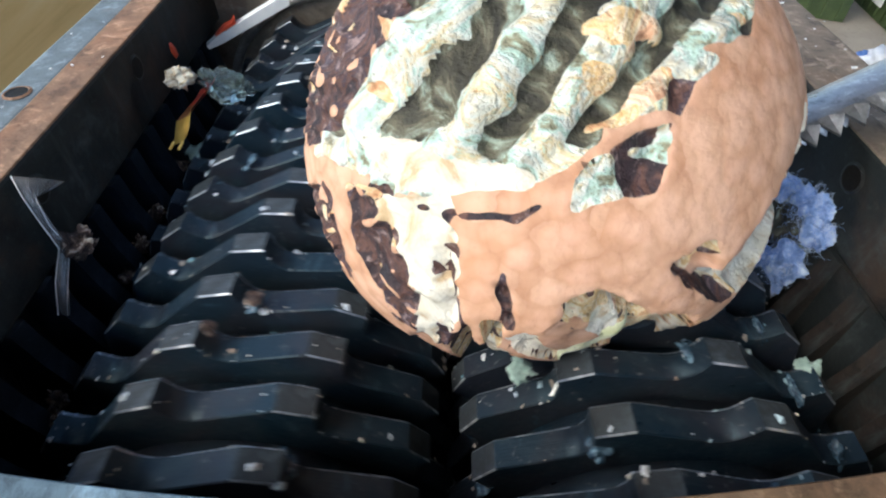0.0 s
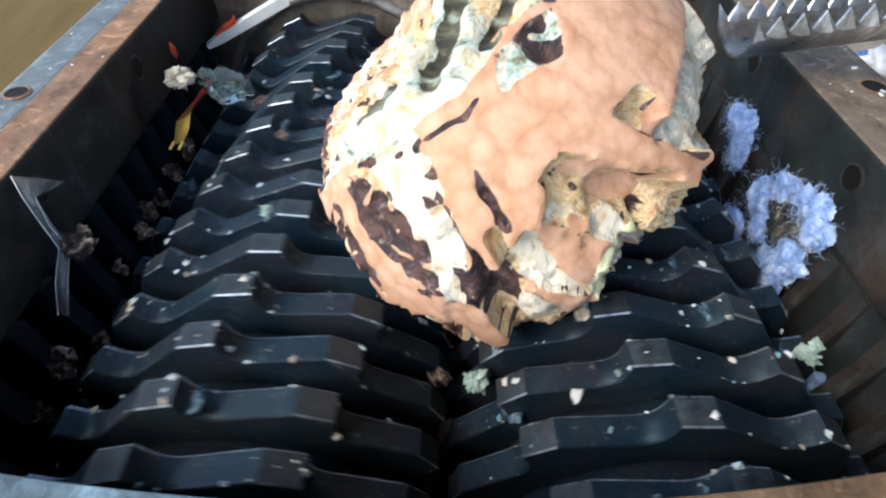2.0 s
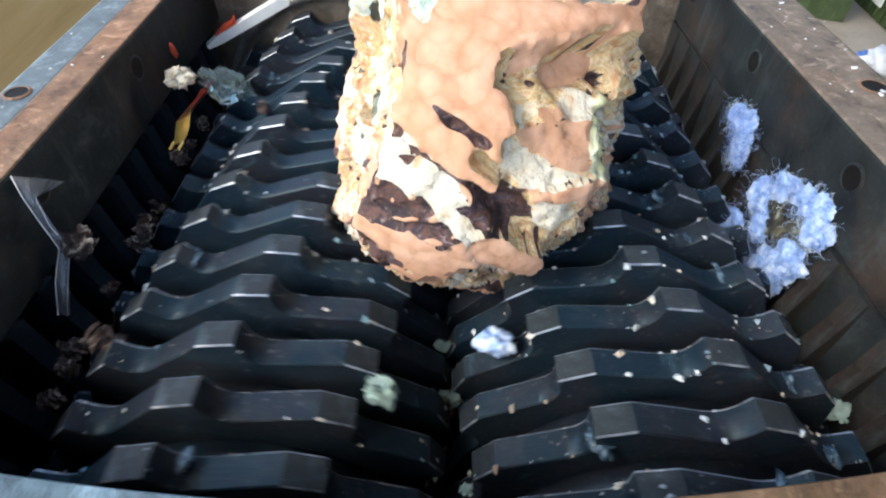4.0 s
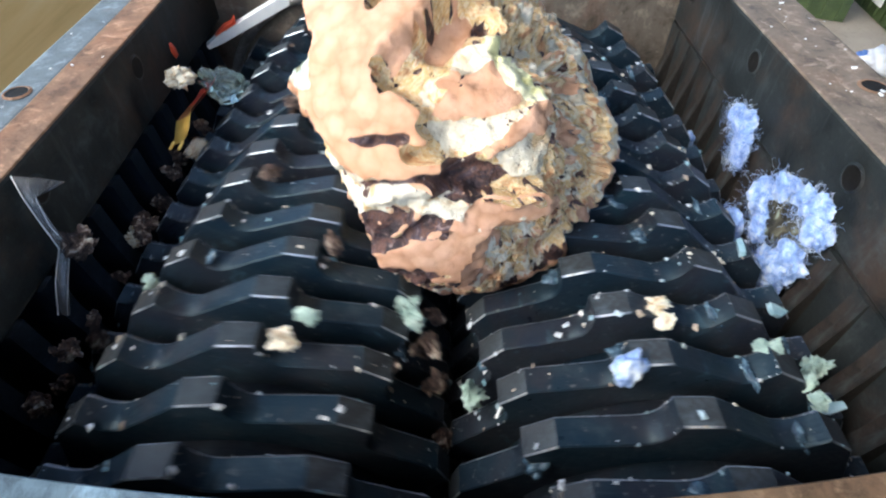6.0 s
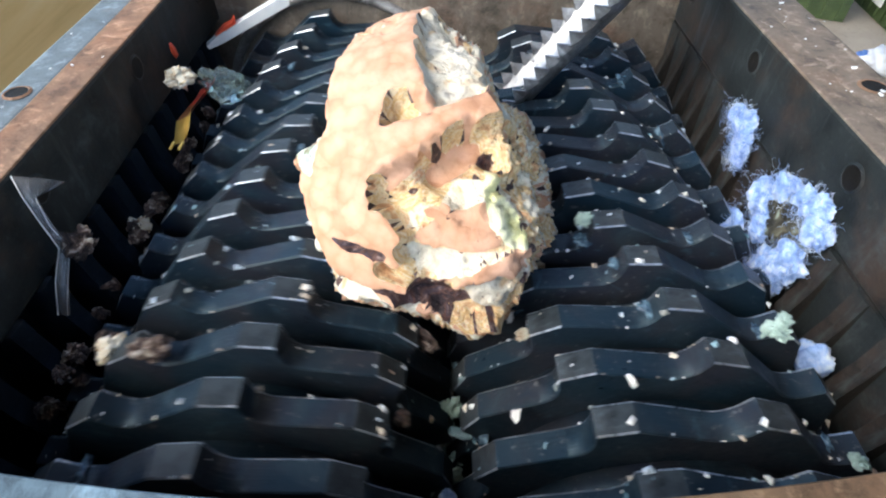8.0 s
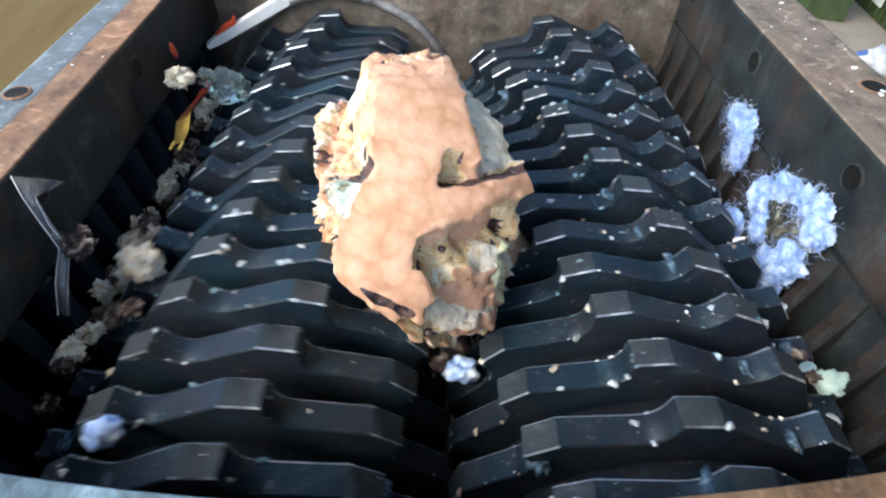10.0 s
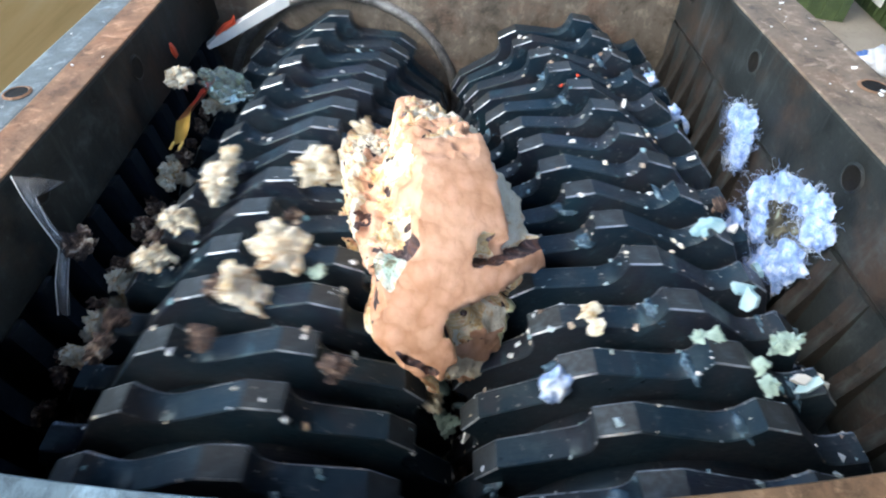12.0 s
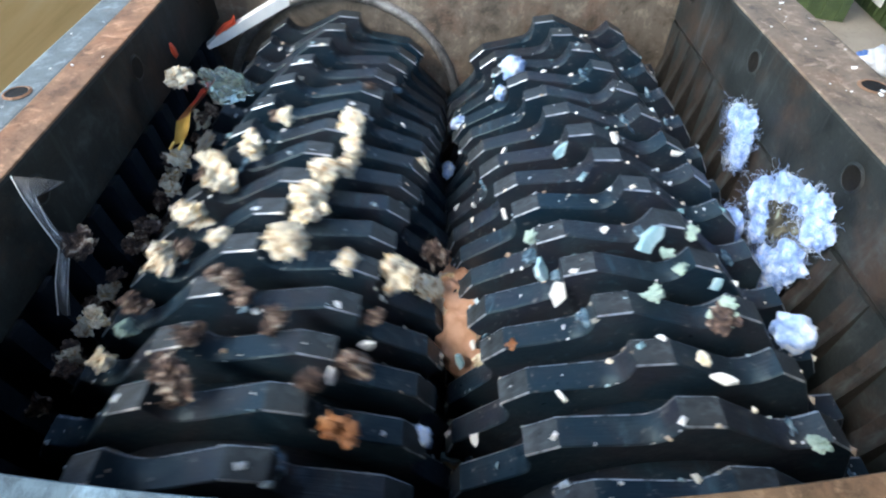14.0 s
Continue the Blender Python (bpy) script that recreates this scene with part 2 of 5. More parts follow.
def part(name, bm, mat, parent=None, label="", smooth=False):
    ob = new(name, linked(name, bm, mat, smooth))
    if parent is not None:
        ob.parent = parent
    return tagged(ob, label) if label else ob


def thing(name, label, category, group="", kind="", at=(0, 0, 0)):
    ob = new(name)
    ob.empty_display_size = 0.02
    ob.location = at
    return tagged(ob, label, category, group, kind)


def box(bm, lo, hi, bevel=0.0):
    geo = bmesh.ops.create_cube(bm, size=1.0)
    c = [(a + b) / 2 for a, b in zip(lo, hi)]
    s = [b - a for a, b in zip(lo, hi)]
    for v in geo["verts"]:
        v.co = Vector([c[i] + v.co[i] * s[i] for i in range(3)])
    if bevel:
        edges = list({e for v in geo["verts"] for e in v.link_edges})
        bmesh.ops.bevel(bm, geom=edges, offset=bevel, segments=2, affect="EDGES", profile=0.6)
    return bm


def boxed(lo, hi, bevel=0.0):
    return box(bmesh.new(), lo, hi, bevel)


def extrude_profile(points, y0, y1):
    """A prism: points (x, z) run round the outline, from y0 to y1."""
    bm = bmesh.new()
    a = [bm.verts.new((x, y0, z)) for x, z in points]
    b = [bm.verts.new((x, y1, z)) for x, z in points]
    bm.faces.new(a)
    bm.faces.new(b[::-1])
    n = len(points)
    for i in range(n):
        bm.faces.new((a[i], b[i], b[(i + 1) % n], a[(i + 1) % n]))
    bmesh.ops.recalc_face_normals(bm, faces=bm.faces)
    return bm


def lump_mesh(radius, seed, rough=0.45, squash=(1, 1, 1), sub=3, freq=1.6):
    bm = bmesh.new()
    bmesh.ops.create_icosphere(bm, subdivisions=sub, radius=1.0)
    off = Vector((seed * 7.31, seed * 3.17, seed * 1.93))
    for v in bm.verts:
        d = v.co.normalized()
        k = 1 + rough * noise.noise(d * freq + off) + 0.45 * rough * abs(noise.noise(d * freq * 2.7 + off)) + 0.25 * rough * noise.noise(d * freq * 6 + off)
        v.co = Vector((d.x * squash[0], d.y * squash[1], d.z * squash[2])) * (radius * k)
    return bm


def crumb_mesh(radius, seed, lobes=9):
    """A crumb of torn foam: ragged, stretched flakes grown together."""
    rng = random.Random(seed * 13 + 5)
    bm = bmesh.new()
    for i in range(lobes):
        d = Vector((rng.gauss(0, 1), rng.gauss(0, 1), rng.gauss(0, 0.7))).normalized()
        r = radius * rng.uniform(0.22, 0.55) if i else radius * 0.55
        at = d * (radius * rng.uniform(0.2, 0.62)) if i else Vector()
        geo = bmesh.ops.create_icosphere(bm, subdivisions=3, radius=1.0)
        off = Vector((seed * 3.1 + i, i * 1.7, seed))
        st = (rng.uniform(0.45, 1.5), rng.uniform(0.45, 1.5), rng.uniform(0.35, 1.0))
        spin = Matrix.Rotation(rng.uniform(0, 6.28), 3, d)
        for v in geo["verts"]:
            q = v.co.normalized()
            k = 1 + 0.6 * noise.noise(q * 1.7 + off) + 0.55 * noise.noise(q * 3.8 + off) - 0.5 * abs(noise.noise(q * 6.5 + off))
            v.co = at + spin @ (Vector((q.x * st[0], q.y * st[1], q.z * st[2])) * (r * k))
    return bm


def chip_mesh(size, seed, thick=0.25):
    rng = random.Random(seed)
    n = rng.randint(5, 8)
    pts = []
    for i in range(n):
        a = 2 * math.pi * i / n + rng.uniform(-0.25, 0.25)
        r = size * rng.uniform(0.6, 1.15)
        pts.append((r * math.cos(a) * 1.25, r * math.sin(a) * 0.8))
    bm = extrude_profile(pts, -size * thick, size * thick)
    for v in bm.verts:
        v.co.y += 0.2 * size * noise.noise(v.co * (0.6 / size) + Vector((seed, 0, 0)))
    return bm


def tube(points, radius, name, mat, parent=None, label="", taper=True):
    cu = bpy.data.curves.new(name, "CURVE")
    cu.dimensions, cu.bevel_depth, cu.bevel_resolution, cu.resolution_u = "3D", radius, 1, 3
    sp = cu.splines.new("POLY")
    sp.points.add(len(points) - 1)
    for p, q in zip(sp.points, points):
        p.co = (*q, 1)
    cu.materials.append(mat)
    ob = new(name, cu)
    if parent is not None:
        ob.parent = parent
    return tagged(ob, label) if label else ob


# ---------------------------------------------------------------- surroundings
def surroundings():
    bm = bmesh.new()
    bmesh.ops.create_grid(bm, x_segments=60, y_segments=60, size=60)
    for v in bm.verts:
        v.co.z = 0.004 * noise.noise(v.co * 0.6)
    ground = part("ground", bm, FLOOR)
    ground.location = (0, 0, GROUND)
    tagged(ground, "dusty beige concrete workshop floor", "floor", kind="structure")

    # out-of-view wall and roof, added so that light enters mainly from the left
    for nm, lo, hi in (("wall_right", (2.6, -1.7, GROUND), (2.75, 3.4, 2.3)), ("roof", (-1.4, -2.0, 2.301), (2.75, 1.5, 2.4))):
        tagged(part(nm, boxed(lo, hi), LIGHT_BLOCK), "dull brown unseen wall added to block sky light" if nm != "roof" else "dull brown unseen roof added to block sky light", "roof" if nm == "roof" else "wall", kind="structure")
    panel = thing("plywood_board", "yellowish plywood board standing beside the machine", "board")
    part("sheet", boxed((-0.62, 0.2, GROUND), (-0.6, 2.6, -0.05), 0.002), WOOD, panel)
    part("batten", boxed((-0.648, 0.24, GROUND), (-0.622, 0.3, -0.06), 0.002), WOOD, panel)
    part("batten", boxed((-0.648, 2.3, GROUND), (-0.622, 2.36, -0.06), 0.002), WOOD, panel)


def crate(x, y, z, w, d, h, turn, label, tag=False):
    root = thing("plastic_crate", label, "crate", "green crates on the floor")
    root.matrix_basis = pose(x, y, z, 0, 0, turn)
    for lo, hi in (((-w, -d, 0), (w, -d + 0.012, h)), ((-w, d - 0.012, 0), (w, d, h)), ((-w, -d + 0.012, 0), (-w + 0.012, d - 0.012, h)), ((w - 0.012, -d + 0.012, 0), (w, d - 0.012, h))):
        part("side_panel", boxed(lo, hi, 0.003), GREEN, root)
    part("lid", boxed((-w - 0.008, -d - 0.008, h + 0.001), (w + 0.008, d + 0.008, h + 0.025), 0.006), GREEN, root)
    for i in range(7):
        xx = -w + 0.03 + i * (2 * w - 0.06) / 6
        part("rib", boxed((xx - 0.006, -d - 0.011, 0.01), (xx + 0.006, -d - 0.001, h - 0.01), 0.002), GREEN, root)
    if tag:
        part("paper_tag", boxed((-0.04, -d - 0.016, h * 0.25), (0.03, -d - 0.012, h * 0.8)), CHIP, root, "white paper tag")
    return root


# ---------------------------------------------------------------- shredder housing
def plate_with_bores(name, lo, hi, axis, holes, radius, mat, parent):
    """A plate with bores laid on its surface: a collar of faces round each, and a near-black disc as the hole's shade.
    """
    ob = part(name, boxed(lo, hi, 0.0025), mat, parent)
    for hx, hy, hz in holes:
        bm = bmesh.new()
        seg = 20
        outer, inner, deep = [], [], []
        for k in range(seg):
            a = 2 * math.pi * k / seg
            c, s = math.cos(a), math.sin(a)
            for ring, r, dd in ((outer, radius * 1.22, 0.0004), (inner, radius, 0.0012), (deep, radius * 0.93, 0.0008)):
                if axis == "z":
                    ring.append(bm.verts.new((hx + c * r, hy + s * r, hz + dd)))
                else:
                    sg = -1 if hx > 0 else 1
                    ring.append(bm.verts.new((hx + sg * dd, hy + c * r, hz + s * r)))
        for k in range(seg):
            j = (k + 1) % seg
            bm.faces.new((outer[k], outer[j], inner[j], inner[k]))
            bm.faces.new((inner[k], inner[j], deep[j], deep[k]))
        bmesh.ops.recalc_face_normals(bm, faces=bm.faces)
        part("bore_collar", bm, RIM if axis == "z" else WALL, ob)
        # flat disc on the plate; its dark colour stands for the hole's inner shade
        bm = bmesh.new()
        for t in range(4):
            ring = []
            for k in range(seg):
                a = 2 * math.pi * k / seg
                r = radius * (0.93 - 0.12 * t)
                c, s = math.cos(a) * r, math.sin(a) * r
                dd = 0.0009 - 0.00005 * t
                ring.append((hx + c, hy + s, hz + dd) if axis == "z" else (hx + (-dd if hx > 0 else dd), hy + c, hz + s))
            vs = [bm.verts.new(p) for p in ring]
            if t:
                for k in range(seg):
                    bm.faces.new((last[k], last[(k + 1) % seg], vs[(k + 1) % seg], vs[k]))
            last = vs
        bm.faces.new(last)
        part("bore", bm, BORE_SHADE, ob)
    return ob


def comb_plate(side):
    """One scraper: a plate between two discs, hollowed to the rotor."""
    pts = [(0.2192, -0.0575), (0.236, -0.0585), (0.236, -0.27), (0.19, -0.27), (0.188, -0.2), (0.197, -0.15), (0.2085, -0.115), (0.2165, -0.082)]
    return [(side * x, z) for x, z in pts]


def housing():
    root = thing("shredder_housing", "open rusty steel housing of a two-shaft shredder on a stand", "shredder")
    y0, y1 = -0.03, 0.6
    plate_with_bores("side_plate", (-0.2435, NEAR - 0.03, -0.056), (-HALF, FAR, 0.0), "x",
                     [(-HALF, 0.3533, -0.0185), (-HALF, 0.488, -0.0185), (-HALF, 0.22, -0.0185), (-HALF, 0.09, -0.0185)], 0.0075, [WALL], root)
    part("rim_strip", boxed((-0.244, NEAR - 0.03, 0.0005), (-HALF - 0.0005, 0.56, 0.004), 0.001), RIM, root, "rust-worn top edge").location.z = -0.0035
    plate_with_bores("side_plate", (HALF, NEAR - 0.03, -0.056), (0.2385, FAR, 0.0), "x",
                     [(HALF, 0.3632, -0.0193), (HALF, 0.2303, -0.0185), (HALF, 0.4966, -0.0215), (HALF, 0.098, -0.0185)], 0.0075, [WALL], root)
    part("rim_strip", boxed((HALF + 0.0005, NEAR - 0.03, 0.0005), (0.2382, 0.56, 0.004), 0.001), RIM_GREY, root, "rust-worn top edge").location.z = -0.0035
    plate_with_bores("flange", (-0.271, y0, -0.03), (-0.2452, y1, -0.0015), "z", [(-0.2588, 0.2895, -0.0015), (-0.2588, 0.46, -0.0015), (-0.2588, 0.12, -0.0015)], 0.0068, BLUE, root)
    plate_with_bores("flange", (0.2392, y0, -0.03), (0.2712, y1, -0.001), "z", [(0.2574, 0.2958, -0.001), (0.2574, 0.462, -0.001), (0.2574, 0.13, -0.001)], 0.0075, RIM_GREY, root)
    # lower walls behind the combs; the left one has its shade in its colour
    part("lower_wall", boxed((-0.262, NEAR - 0.03, -0.32), (-0.2365, FAR, -0.0575)), COMB_SHADED, root)
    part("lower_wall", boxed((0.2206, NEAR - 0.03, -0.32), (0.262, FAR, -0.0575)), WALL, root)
    # ends
    part("end_plate", boxed((-0.262, FAR, -0.32), (0.262, FAR + 0.035, 0.001), 0.002), END_PLATE, root, "brown stained end plate")
    part("end_plate", boxed((-0.2365, NEAR - 0.032, -0.32), (0.2365, NEAR - 0.008, -0.009), 0.002), WALL, root)
    def edge(x):
        return 0.0532 + 0.45 * x * x + 0.012 * abs(x) + (0.011 * x if x > 0 else 0.0)
    for x0, x1, m, lab in ((-0.2435, -0.02, PALE, "pale blue painted front edge"), (-0.0195, 0.2385, FRONT, "rusty front edge")):
        bm = bmesh.new()
        lines = []
        for k in range(25):
            x = x0 + (x1 - x0) * k / 24
            lines.append([bm.verts.new(p) for p in ((x, NEAR - 0.06, 0.0), (x, edge(x), 0.0), (x, edge(x) + 0.0006, -0.0008), (x, edge(x) + 0.0006, -0.008), (x, NEAR - 0.06, -0.008))])
        for a, b in zip(lines, lines[1:]):
            for k in range(5):
                bm.faces.new((a[k], b[k], b[(k + 1) % 5], a[(k + 1) % 5]))
        bm.faces.new(lines[0])
        bm.faces.new(lines[-1])
        bmesh.ops.recalc_face_normals(bm, faces=bm.faces)
        part("front_rim", bm, m, root, lab)
    # seal rings on the far end plate
    for sx, r0, m in ((-1, 0.1135, BORE), (1, 0.1135, END_PLATE)):
        bm = bmesh.new()
        seg = 72
        rings = []
        for rr, yy in ((r0, FAR - 0.001), (r0, FAR - 0.004), (r0 + 0.003, FAR - 0.006), (r0 + 0.0075, FAR - 0.006), (r0 + 0.009, FAR - 0.001)):
            rings.append([bm.verts.new((sx * AXIS_X + rr * math.cos(2 * math.pi * k / seg), yy, AXIS_Z + rr * math.sin(2 * math.pi * k / seg))) for k in range(seg)])
        for a, b in zip(rings, rings[1:]):
            for k in range(seg):
                bm.faces.new((a[k], a[(k + 1) % seg], b[(k + 1) % seg], b[k]))
        bmesh.ops.recalc_face_normals(bm, faces=bm.faces)
        if sx < 0:
            part("seal_ring", bm, m, root, "worn bright steel ring", True)
        else:
            bm.free()
    # floor of the bed and stand
    part("base_tray", boxed((-0.262, NEAR - 0.03, -0.36), (0.262, FAR + 0.03, -0.325), 0.003), WALL, root)
    for x in (-0.24, 0.24):
        for y in (0.0, 0.55):
            part("leg", boxed((x - 0.03, y - 0.0, GROUND), (x + 0.03, y + 0.05, -0.362), 0.003), BLUE, root)
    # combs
    # same combs on both sides; the left set is coloured darker as shade
    comb_me = {s: linked("comb", extrude_profile(comb_plate(s), 0.0, THICK - 0.003), COMB_SHADED if s < 0 else WALL) for s in (-1, 1)}
    for s, first in ((-1, FIRST_L), (1, FIRST_R)):
        for k in range(-2, 15):
            y = first + k * PITCH - (PITCH - THICK) + 0.0015
            if NEAR < y and y + THICK < FAR:
                ob = new("comb", comb_me[s])
                ob.parent = root
                ob.location = (0, y, 0)
    return root


# ---------------------------------------------------------------- rotors
def disc_outline():
    pts = []
    for k in range(TEETH):
        base = -k * STEP
        for a, r in ((0.0, R_TIP), (-9.0, R_TIP - 0.0010), (-26.5, R_FLOOR),
                     (-29.5, R_FLOOR - 0.0006), (-32.0, R_FLOOR + 0.0010), (-33.8, R_FLOOR + 0.0040), (-35.0, R_FLOOR + 0.0082)):
            pts.append((base + a, r))
    return pts


def disc_mesh(mirror):
    bm = bmesh.new()
    pts = disc_outline()
    rings = []
    for y, cut in ((0.0, 0.0008), (0.0007, 0.0), (THICK - 0.001, 0.0), (THICK, 0.0009)):
        rings.append([bm.verts.new((mirror * (r - cut) * math.sin(radians(a)), y, (r - cut) * math.cos(radians(a)))) for a, r in pts])
    hubs = [[bm.verts.new((mirror * 0.05 * math.sin(radians(a)), y, 0.05 * math.cos(radians(a)))) for a, r in pts] for y in (0.0, THICK)]
    n = len(pts)
    for i, (a, b) in enumerate(((hubs[0], rings[0]), (rings[0], rings[1]), (rings[1], rings[2]), (rings[2], rings[3]), (rings[3], hubs[1]))):
        for k in range(n):
            f = bm.faces.new((a[k], a[(k + 1) % n], b[(k + 1) % n], b[k]))
            f.material_index = 1 if i == 3 or (i == 1 and k % 7 < 1) else 2 if i == 2 and k % 7 == 0 else 0
            f.smooth = i == 2 and k % 7 in (2, 3, 4, 5)
    bmesh.ops.recalc_face_normals(bm, faces=bm.faces)
    return linked("cutter_disc", bm, [STEEL, EDGE, TIP])


def ring_mesh(radius, y0, y1, name):
    bm = bmesh.new()
    seg = 40
    a = [bm.verts.new((radius * math.sin(2 * math.pi * k / seg), y0, radius * math.cos(2 * math.pi * k / seg))) for k in range(seg)]
    b = [bm.verts.new((radius * math.sin(2 * math.pi * k / seg), y1, radius * math.cos(2 * math.pi * k / seg))) for k in range(seg)]
    for k in range(seg):
        bm.faces.new((a[k], a[(k + 1) % seg], b[(k + 1) % seg], b[k]))
    bm.faces.new(a)
    bm.faces.new(b[::-1])
    bmesh.ops.recalc_face_normals(bm, faces=bm.faces)
    return linked(name, bm, STEEL, True)


def rotor(side):
    label = "dark steel cutter shaft with staggered hooked discs"
    root = thing("cutter_rotor", label, "rotor", "shredder rotors")
    me = disc_mesh(-side)
    gap = ring_mesh(R_SPACER, THICK + 0.0003, PITCH - 0.0003, "spacer_ring")
    first, lead = (FIRST_L, LEAD_L) if side < 0 else (FIRST_R, LEAD_R)
    for k in range(-1, 14):
        y = first + k * PITCH
        if y < NEAR or y + THICK > FAR - 0.004:
            continue
        d = new("cutter_disc", me)
        d.parent = root
        d.matrix_basis = pose(0, y, 0, 0, -side * lead * k, 0)
        s = new("spacer_ring", gap)
        s.parent = root
        s.location = (0, y, 0)
    rng = random.Random(40 + side)
    marks = disc_outline()
    bm = bmesh.new()
    # small bits on the discs, many of them painted glints of the steel
    for i in range(1900 if side > 0 else 1300):
        k = rng.randint(-1, 12)
        j = rng.randrange(len(marks))
        if j % 7 > 2 and rng.random() < 0.4:
            continue
        f = rng.random()
        a0, r0 = marks[j]
        a1, r1 = marks[(j + 1) % len(marks)]
        if abs(a1 - a0) > 60:
            continue
        ang = radians(-side * (a0 + (a1 - a0) * f + lead * k))
        rr = r0 + (r1 - r0) * f - 0.0004
        y = first + k * PITCH + THICK * (rng.random() if rng.random() < 0.6 else rng.choice((0.03, 0.97)))
        sz = rng.choice((0.0003, 0.0004, 0.0004, 0.0005, 0.0006, 0.0008, 0.0011, 0.0017))
        m = Matrix.Translation((rr * math.sin(ang), y, rr * math.cos(ang))) @ Matrix.Rotation(ang, 4, "Y") @ pose(0, 0, 0, 0, 0, rng.uniform(0, 360))
        low = [bm.verts.new(m @ Vector(q)) for q in ((-1.5 * sz, -sz, 0), (1.4 * sz, -0.8 * sz, 0), (1.1 * sz, sz, 0), (-1.2 * sz, 0.7 * sz, 0))]
        top = bm.verts.new(m @ Vector((0.1 * sz, 0, 1.3 * sz)))
        for q in range(4):
            bm.faces.new((low[q], low[(q + 1) % 4], top))
    bmesh.ops.recalc_face_normals(bm, faces=bm.faces)
    tagged(part("specks", bm, SPECK_GLINT, root), "tiny pale specks and painted glints on the discs", kind="stuff")
    smears = [linked("plastic_smear", lump_mesh(0.0055, 200 + q, 0.7, (0.9, 1.3, 0.35), 3, 1.8), SMEAR, True) for q in range(4)]
    for i in range(44 if side > 0 else 14):
        k = rng.randint(-1, 11)
        tooth = rng.randrange(TEETH)
        ang = radians(-side * (-tooth * STEP - 33.4 + rng.uniform(-2.5, 0.6) + lead * k))
        rr = R_FLOOR + rng.uniform(0.0, 0.004)
        y = first + k * PITCH + THICK * rng.uniform(0.15, 0.85)
        if not NEAR + 0.004 < y < FAR - 0.02:
            continue
        o = new("plastic_smear", smears[i % 4])
        o.parent = root
        o.matrix_basis = Matrix.Translation((rr * math.sin(ang), y, rr * math.cos(ang))) @ Matrix.Rotation(ang + side * 0.5, 4, "Y") @ pose(0, 0, 0, 0, 0, rng.uniform(0, 360))
        tagged(o, "glossy bluish smear of wet plastic film")
    sh = ring_mesh(0.049, NEAR + 0.002, FAR - 0.001, "shaft")
    o = new("shaft", sh)
    o.parent = root
    return root


def rotor_pose(side, t):
    a = turn_left(t) if side < 0 else -turn_right(t)
    return pose(side * AXIS_X, 0, AXIS_Z, 0, a, 0)


# ---------------------------------------------------------------- the torn ball
BALL_R = 0.11


def in_polygon(x, y, poly):
    inside = np.zeros(len(x), bool)
    n = len(poly)
    for i in range(n):
        x1, y1 = poly[i]
        x2, y2 = poly[(i + 1) % n]
        cross = ((y1 > y) != (y2 > y)) & (x < (x2 - x1) * (y - y1) / (y2 - y1 + 1e-12) + x1)
        inside ^= cross
    return inside


BALL_ROWS = (
    (0.0, 0.0420, 0.2187, 0.0100, -3.0, 0.0, -1.0), (0.5, 0.0335, 0.2285, 0.0054, -11.8, -3.8, 4.8), (1.0, 0.0267, 0.2482, -0.0101, -29.8, -6.5, 13.3), (1.5, 0.0350, 0.2477, -0.0110, -33.2, -15.2, 8.9),
    (2.0, 0.0372, 0.2464, -0.0180, -28.7, -19.8, 5.7), (2.5, 0.0390, 0.2399, -0.0053, -26.4, -34.7, -0.5), (3.0, 0.0345, 0.2561, 0.0010, -28.1, -38.5, 5.7),
    (5.5, -0.0061, 0.2753, -0.0021, -34.4, -65.1, 23.7), (6.0, -0.0010, 0.2764, -0.0174, -42.3, -79.3, 21.8), (6.5, 0.0087, 0.2662, -0.0209, -40.6, -90.5, 14.3), (7.0, 0.0014, 0.2625, -0.0341, -40.8, -83.2, 15.4),
    (7.5, -0.0020, 0.2548, -0.0467, -42.8, -74.2, 9.5), (8.0, 0.0004, 0.2531, -0.0525, -41.4, -65.1, 8.9), (10.5, -0.0408, 0.2414, -0.0659, -18.4, -31.1, 28.3), (11.0, -0.0361, 0.2590, -0.0755, -17.4, -20.8, 21.4),
    (11.5, -0.0279, 0.2450, -0.0862, -17.9, -34.3, 26.8), (12.0, -0.0360, 0.2421, -0.0916, -13.6, -34.9, 28.3), (12.5, -0.0240, 0.2420, -0.1140, -14.0, -35.0, 21.0), (13.0, -0.0150, 0.2460, -0.1330, -14.0, -36.0, 17.0),
    (13.5, -0.0080, 0.2480, -0.1720, -14.0, -38.0, 16.0), (14.0, -0.0040, 0.2480, -0.2080, -14.0, -40.0, 16.0))


def ball_pose(row):
    t, x, y, z, a, b, c = row
    v = Vector((radians(a), radians(b), radians(c)))
    return Matrix.Translation((x, y, z)) @ Matrix.Rotation(v.length, 4, v.normalized())


def sight(t):
    """Turns directions on the ball, at a share of its radius, into a flat chart as the ball lies at the time t."""
    m = np.array(ball_pose(next(r for r in BALL_ROWS if r[0] == t)))
    focal, tilt = 784 / math.tan(radians(79.06 / 2)), radians(46.34)
    fwd, up = np.array((0, math.cos(tilt), -math.sin(tilt))), np.array((0, math.sin(tilt), math.cos(tilt)))

    def chart(d, share=1.0):
        q = (d * (np.asarray(share) * BALL_R).reshape(-1, 1)) @ m[:3, :3].T + m[:3, 3] - np.array(EYE)
        depth = q @ fwd
        return 784 + focal * q[:, 0] / depth, 441 - focal * (q @ up) / depth
    eye = m[:3, :3].T @ (np.array(EYE) - m[:3, 3])
    return chart, eye / BALL_R


